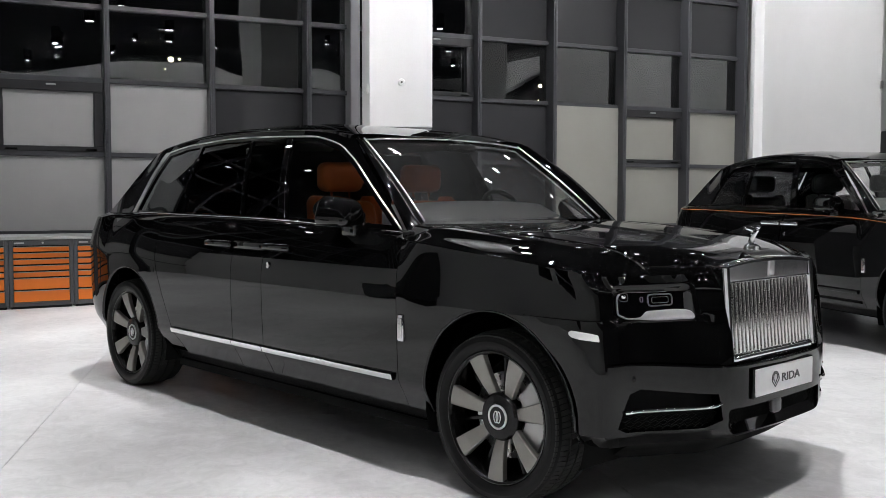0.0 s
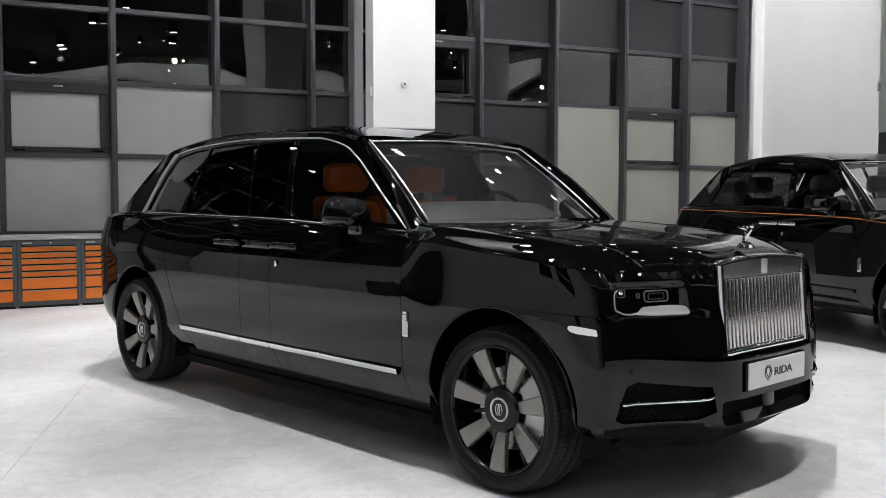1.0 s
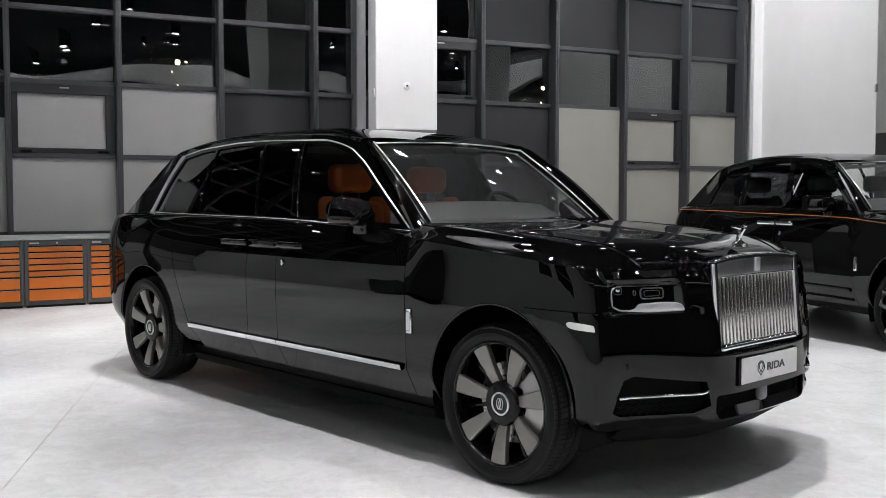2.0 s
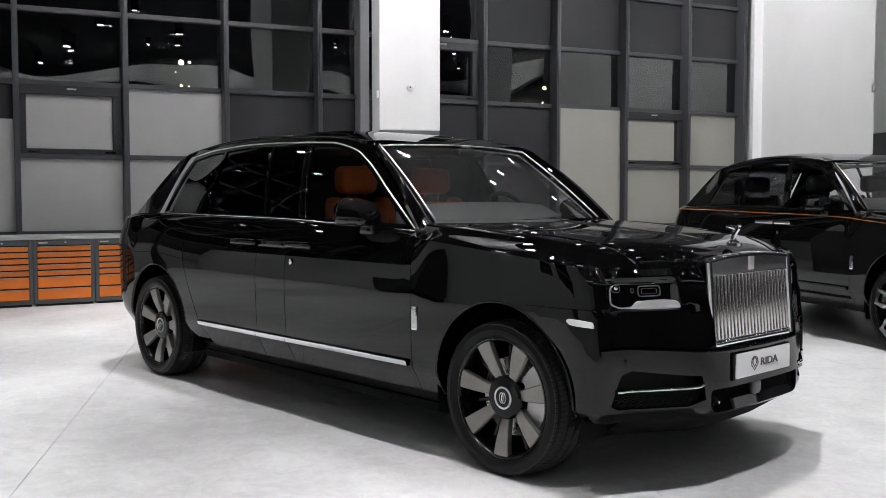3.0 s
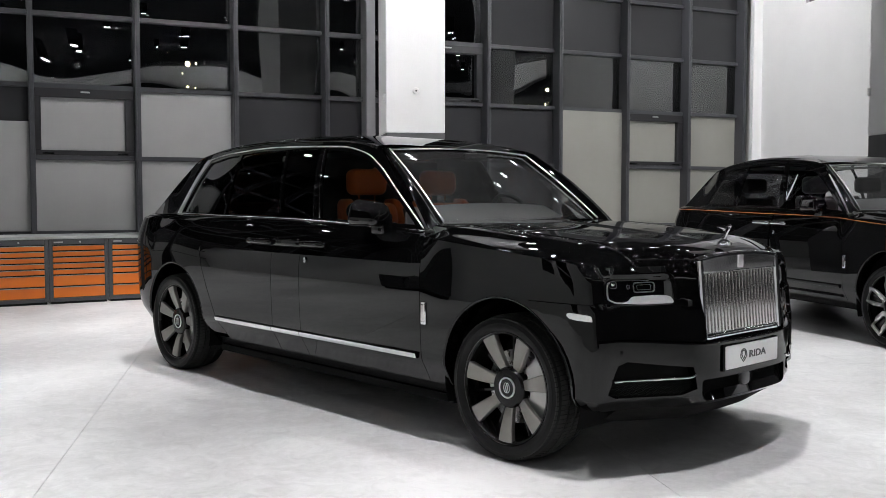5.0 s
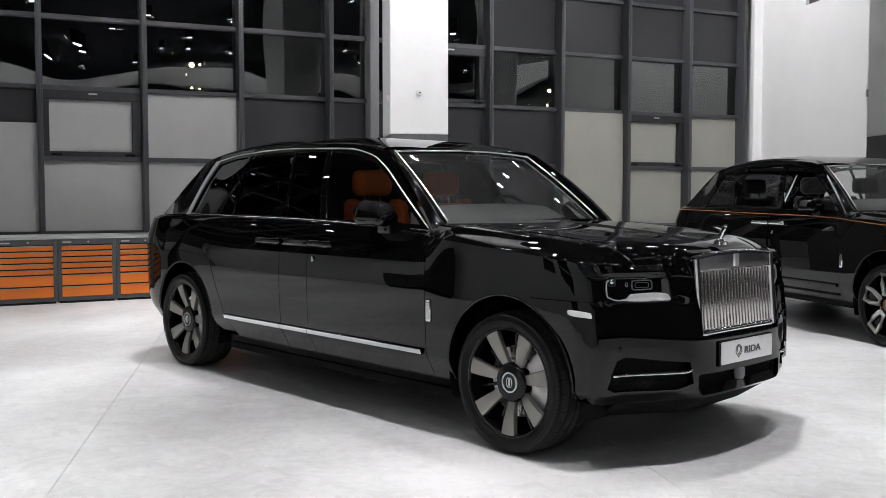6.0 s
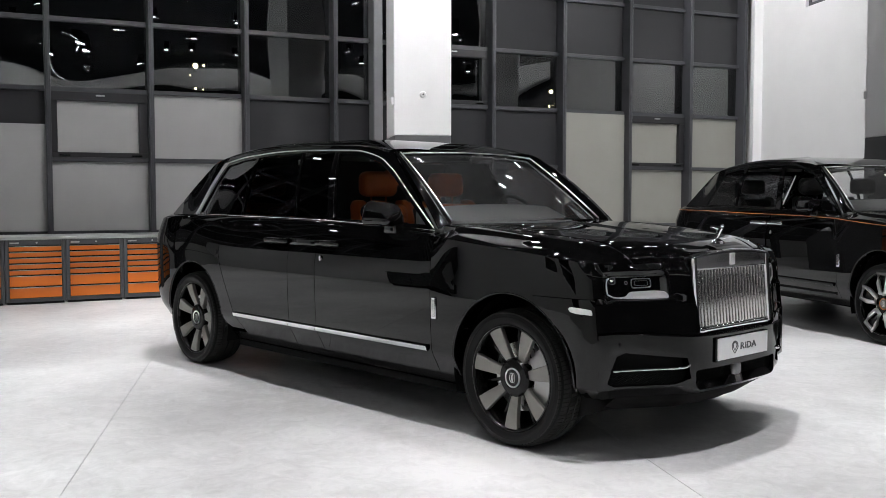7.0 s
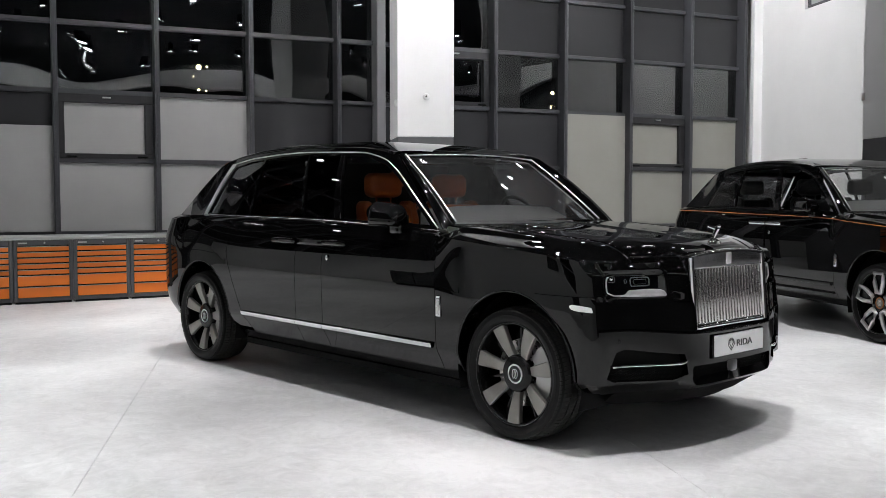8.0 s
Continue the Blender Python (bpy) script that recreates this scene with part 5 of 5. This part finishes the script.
        for v in bm.verts[:] + low.verts[:]:
            t = (v.co.x + 1.20) / 0.27
            v.co.y *= (1 - 0.25 * t) * (1 - 0.30 * max(0.0, (v.co.z - 1.215) / 0.15))
            v.co.x += 0.030 * (0.5 - t) * max(0.0, (v.co.z - 1.215) / 0.15)
            v.co.z += -0.03 * t * (v.co.z - 1.2) / 0.16
            v.co.y += s * 0.99
        mi = part("door_mirror", bm, PAINT, car, "gloss black door mirror with a matt black foot", smooth=True)
        part("mirror_housing", low, PAINT, mi, "black lower shell", smooth=True)
        part("mirror_foot", boxed(-1.10, -0.96, s * 0.915 - 0.05, s * 0.915 + 0.05, 1.150, 1.222, 0.014, 3), PAINT, mi, smooth=True)
        part("mirror_arm", boxed(-0.985, -0.955, s * 0.945 - 0.035, s * 0.945 + 0.035, 1.155, 1.275, 0.010, 2), TRIM, mi, "upright mirror arm", smooth=True)
        part("mirror_trim", boxed(-1.18, -1.00, s * 0.99 - 0.080, s * 0.99 + 0.080, 1.203, 1.208, 0.002, 1), TRIM, mi)
        gl = lathe(bmesh.new(), [(0.0, -0.002), (0.075, -0.002), (0.078, 0.002), (0.0, 0.003)], 24)
        for v in gl.verts:
            v.co = Vector((-1.203 + v.co.y, s * 0.99 + v.co.x, 1.285 + v.co.z * 0.75))
        part("mirror_glass", gl, mat("mirror_silver", (0.75, 0.75, 0.76), 0.02, metal=1.0), mi, smooth=True)
    for x, sg in ((0, -1), (0, 1), (-WB, -1), (-WB, 1)):
        wheel(car, x, sg * 0.835, sg, style)
    if coach:
        for s in (-1, 1):
            line = lambda x: ztop(x) - 0.012 + 0.008 * smooth(-0.6, 0.2, x)
            P = [(x, s * (half(x, line(x)) + 0.002), line(x)) for x in np.linspace(0.45, sx(-4.0), 90)]
            part("coachline", tube(bmesh.new(), P, 0.0025, 5, ry=0.0035), COACHLINE, car, "thin orange coachline")
        # this one stands a little higher on its springs
        for ch in car.children:
            if not ch.name.startswith("wheel"):
                ch.matrix_basis = pose(0, 0, 0.080 if ch.name.startswith(("underbody", "floor_pan")) else 0.032) @ ch.matrix_basis
    return car


def seat(parent, x, y, leather, name="front_seat"):
    s = new(name)
    s.parent = parent
    s.matrix_basis = pose(x, y, 0)
    part("cushion", boxed(-0.28, 0.28, -0.27, 0.27, 0.60, 0.80, 0.06, 3), leather, s, smooth=True)
    lean = lambda z: -0.28 - 0.14 * (z - 0.72) / 0.61
    bm = boxed(-0.08, 0.08, -0.20, 0.20, 0.72, 1.33, 0.05, 4)
    for v in bm.verts:
        v.co.x += lean(v.co.z) + 0.02 * abs(v.co.y / 0.20) ** 2
    part("backrest", bm, leather, s, smooth=True)
    for k in (-1, 1):
        bm = boxed(-0.10, 0.09, -0.052, 0.052, 0.74, 1.36, 0.045, 5)
        for v in bm.verts:
            t = max(0.0, (v.co.z - 1.0) / 0.36)
            v.co.y = v.co.y * (1 - 0.35 * t * t) + k * (0.245 - 0.045 * t * t)
            v.co.x = v.co.x * (1 - 0.3 * t * t) + lean(v.co.z) + 0.02
        part("side_bolster", bm, leather, s, smooth=True)
    bm = boxed(-0.075, 0.075, -0.150, 0.150, 1.385, 1.570, 0.055, 5)
    for v in bm.verts:
        v.co.x += -0.44
    part("headrest", bm, leather, s, smooth=True)
    bm = bmesh.new()
    for yy in (-0.07, 0.07):
        tube(bm, [(-0.42, yy, 1.25), (-0.44, yy, 1.40)], 0.008, 8)
    part("headrest_post", bm, CHROME, s, smooth=True)
    return s


def cabin(car, D, sx, leather):
    for y in (-0.34, 0.34):
        seat(car, -1.49, y, leather)
    for y in (-0.42, 0.42):
        seat(car, sx(-2.55), y, leather, "rear_seat")
    bm = boxed(-1.10, -0.67, -0.66, 0.66, 0.80, 1.332, 0.04, 4)
    bmesh.ops.subdivide_edges(bm, edges=[e for e in bm.edges if abs(e.verts[0].co.y - e.verts[1].co.y) > 0.5], cuts=10)
    for v in bm.verts:
        k = (v.co.y / 0.66) ** 2
        v.co.x -= (0.26 if v.co.x > -0.9 else 0.06) * k
        v.co.z -= 0.025 * k * (v.co.z > 1.0)
        if v.co.z > 1.15 and v.co.x + 0.26 * k > -0.80:
            v.co.x += 0.125
            v.co.z -= 0.125
    part("dashboard", bm, DASH, car, "grey leather dashboard", smooth=True)
    part("cabin_floor", boxed(sx(-3.9), -0.5, -0.80, 0.80, 0.34, 0.42), DARK_LEATHER, car)
    part("headlining", boxed(sx(-3.1), -1.35, -0.60, 0.60, 1.675, 1.685, 0.004, 1), DARK_LEATHER, car)
    if D > 0.05:
        part("partition", boxed(sx(-2.05) - 0.03, sx(-2.05), -0.74, 0.74, 0.42, 1.66, 0.01, 1), DARK_LEATHER, car, "dark partition behind the front seats")
    for s in (-1, 1):
        part("door_card", boxed(sx(-2.8), -0.65, s * 0.86 - 0.02, s * 0.86 + 0.02, 0.42, 1.19, 0.01, 1), DARK_LEATHER, car)
    part("inner_mirror", boxed(-1.20, -1.17, -0.11, 0.11, 1.615, 1.665, 0.015, 2), DARK_LEATHER, car, "black interior mirror", smooth=True)
    part("inner_mirror_stem", boxed(-1.24, -1.19, -0.03, 0.03, 1.645, 1.685, 0.01, 1), DARK_LEATHER, car)
    sw = new("steering_wheel")
    sw.parent = car
    sw.matrix_basis = pose(-1.20, 0.40, 1.225, 0, 62, 0)
    bm = bmesh.new()
    tube(bm, [(0.185 * math.cos(a), 0.185 * math.sin(a), 0) for a in np.linspace(0, 2 * math.pi, 33)[:-1]], 0.014, 8, True)
    part("steering_rim", bm, DARK_LEATHER, sw, smooth=True)
    bm = lathe(bmesh.new(), [(0.07, -0.02), (0.075, 0.0), (0.06, 0.025), (0.0, 0.03)], 24, "z")
    part("steering_hub", bm, DARK_LEATHER, sw, smooth=True)
    bm = bmesh.new()
    for a in (90, 210, 330):
        tube(bm, [(0.05 * math.cos(radians(a)), 0.05 * math.sin(radians(a)), 0), (0.18 * math.cos(radians(a)), 0.18 * math.sin(radians(a)), 0)], 0.012, 6)
    part("steering_spoke", bm, DARK_LEATHER, sw, smooth=True)


build_car("long_car", pose(0, 0, 0), 0.31, "gloss black stretched luxury off-roader with chrome grille and orange seats", "seven", False)
build_car("car", pose(0.3, 5.1, 0, 0, 0, -28), 0.0, "gloss black luxury off-roader with an orange coachline and black trim", "five", True)


# ---- workshop cabinets along the facade ----
def tool_cabinet():
    """0.73 m wide, front at y = 0, body behind it."""
    c = empty("tool_cabinet", Matrix(), "dark grey steel tool cabinet with seven orange drawers", "tool cabinet", "tool cabinets along the facade")
    W, H = 0.728, 0.835
    bm = boxed(0, 0.045, 0, 0.50, 0.03, H, 0.004, 1)
    box(bm, W - 0.045, W, 0, 0.50, 0.03, H, 0.004, 1)
    box(bm, 0.045, W - 0.045, 0.02, 0.50, 0.03, H, 0.0)
    box(bm, 0.045, W - 0.045, 0.0, 0.02, 0.03, 0.075, 0.003, 1)
    part("carcass", bm, CAB_GREY, c)
    part("plinth", boxed(0.02, W - 0.02, 0.03, 0.48, 0, 0.03), TRIM, c)
    hd = part("header", boxed(0.047, W - 0.047, -0.006, 0.02, 0.765, H - 0.006, 0.004, 1), CAB_GREY, c, "dark grey header with a lock")
    bm = lathe(bmesh.new(), [(0.012, 0), (0.012, -0.010), (0.0, -0.011)], 14)
    bmesh.ops.translate(bm, verts=bm.verts, vec=(W * 0.52, -0.006, 0.798))
    part("lock", bm, ALU, hd, smooth=True)
    part("name_bar", boxed(0.06, 0.17, -0.009, -0.006, 0.788, 0.806, 0.002, 1), ALU, hd)
    z = 0.080
    for h in (0.150, 0.150, 0.0765, 0.0765, 0.0765, 0.0765, 0.0765):
        bm = boxed(0.050, W - 0.050, -0.004, 0.018, z + 0.006, z + h - 0.016, 0.004, 1)
        d = part("drawer", bm, CAB_ORANGE, c, "orange drawer front")
        part("drawer_handle", boxed(0.050, W - 0.050, -0.034, -0.003, z + h - 0.016, z + h - 0.010, 0.002, 1), GRIP, d, "grey metal grip lip")
        # black strip standing for the shade in the gap over the lip
        part("gap_shade_strip", boxed(0.052, W - 0.052, -0.002, 0.010, z + h - 0.010, z + h + 0.006), TRIM, d, "black strip for the shade in the gap above the lip")
        z += h
    return c


CABS = pose(-8.905, 0.0, 0, 0, 0, 77.5)
cab = tool_cabinet()
for k in range(-5, 4):
    mk = CABS @ pose(k * 0.733, 0, 0)
    if k == -5:
        cab.matrix_basis = mk
    else:
        copy_thing(cab, mk)
top = part("worktop", boxed(-5 * 0.733, 4 * 0.733, -0.012, 0.95, 0.837, 0.872, 0.005, 2), WORKTOP)
top.matrix_basis = CABS
tagged(top, "long pale grey worktop lying over the tool cabinets", "worktop")

# lamps outside in the night
LAMP_GLOW = mat("warm_lamp_glow", (0.9, 0.8, 0.6), 0.4, emit=(1.0, 0.80, 0.45), power=45.0)


def street_lamp(x, y, heads):
    e = empty("street_lamp", pose(x, y, -0.02), "dark post lamp with warm glowing globes, outside the glass", "street lamp", "lamps outside")
    top = max(h[1] for h in heads)
    part("lamp_post", lathe(bmesh.new(), [(0.09, 0.0), (0.09, 0.25), (0.05, 0.3), (0.035, top), (0.0, top)], 12, "z"), TRIM, e, smooth=True)
    for dx, z, r in heads:
        arm = part("lamp_arm", tube(bmesh.new(), [(0, 0, z - 0.05), (0, dx * 0.5, z - 0.03), (0, dx, z - r)], 0.015, 6), TRIM, e, smooth=True)
        g = bmesh.new()
        bmesh.ops.create_uvsphere(g, u_segments=12, v_segments=8, radius=r)
        bmesh.ops.translate(g, verts=g.verts, vec=(0, dx, z))
        part("globe", g, LAMP_GLOW, arm, "warm glowing globe", smooth=True)
    return e


street_lamp(-25.0, 10.2, ((0.25, 5.72, 0.085), (0.55, 5.76, 0.035), (0.05, 5.40, 0.032), (0.25, 4.98, 0.042), (0.52, 4.97, 0.03)))
street_lamp(-12.0, 13.05, ((0.14, 4.02, 0.045), (0.05, 3.66, 0.035)))

# small fittings on the columns
dev = empty("sensor_box", pose(-1.37, 7.66, 0, 0, 0, 58) @ pose(0, 0.725, 2.76), "small white plastic sensor on the white column", "sensor")
part("sensor_body", boxed(-0.04, 0, -0.022, 0.022, -0.06, 0.04, 0.008, 2), WHITE_PLASTIC, dev, smooth=True)
part("sensor_lens", boxed(-0.044, -0.039, -0.01, 0.01, -0.02, 0.01, 0.003, 1), WHITE_PLASTIC, dev)
swi = empty("wall_switch", pose(-5.83, 3.04, 0, 0, 0, 58) @ pose(0, 0.07, 2.62), "small white switch box on the white column", "switch")
part("switch_body", boxed(-0.03, 0, -0.035, 0.035, -0.05, 0.05, 0.008, 2), WHITE_PLASTIC, swi, smooth=True)
part("switch_rocker", boxed(-0.034, -0.029, -0.018, 0.018, -0.025, 0.025, 0.003, 1), WHITE_PLASTIC, swi)
det = empty("alarm_sounder", pose(-5.83, 3.04, 0, 0, 0, 58) @ pose(0.375, 0, 2.70), "small round white alarm fitting on the white column", "alarm fitting")
part("alarm_body", lathe(bmesh.new(), [(0.042, 0.0), (0.042, -0.03), (0.034, -0.045), (0.0, -0.048)], 24), WHITE_PLASTIC, det, smooth=True)
part("alarm_lens", lathe(bmesh.new(), [(0.012, -0.046), (0.012, -0.055), (0.0, -0.057)], 12), CAB_GREY, det, smooth=True)

# floor slabs between the saw cuts, the last of all
GU, GV = Vector((0.524, 0.852, 0)), Vector((0.852, -0.524, 0))
slab = None
for i in range(-6, 8):
    for j in range(-3, 4):
        a0, b0 = -3.08 + i * FLOOR_U, -1.36 + j * FLOOR_V
        o = GU * a0 + GV * b0
        mm = Matrix(((GV.x, GU.x, 0, o.x), (GV.y, GU.y, 0, o.y), (0, 0, 1, 0), (0, 0, 0, 1)))
        if slab is None:
            slab = part("slab", boxed(0.001, FLOOR_V - 0.001, 0.001, FLOOR_U - 0.001, -0.02, 0.0, 0.001, 1), CONCRETE, floor)
            slab.matrix_basis = mm
        else:
            same_part("slab", slab, floor, mm)
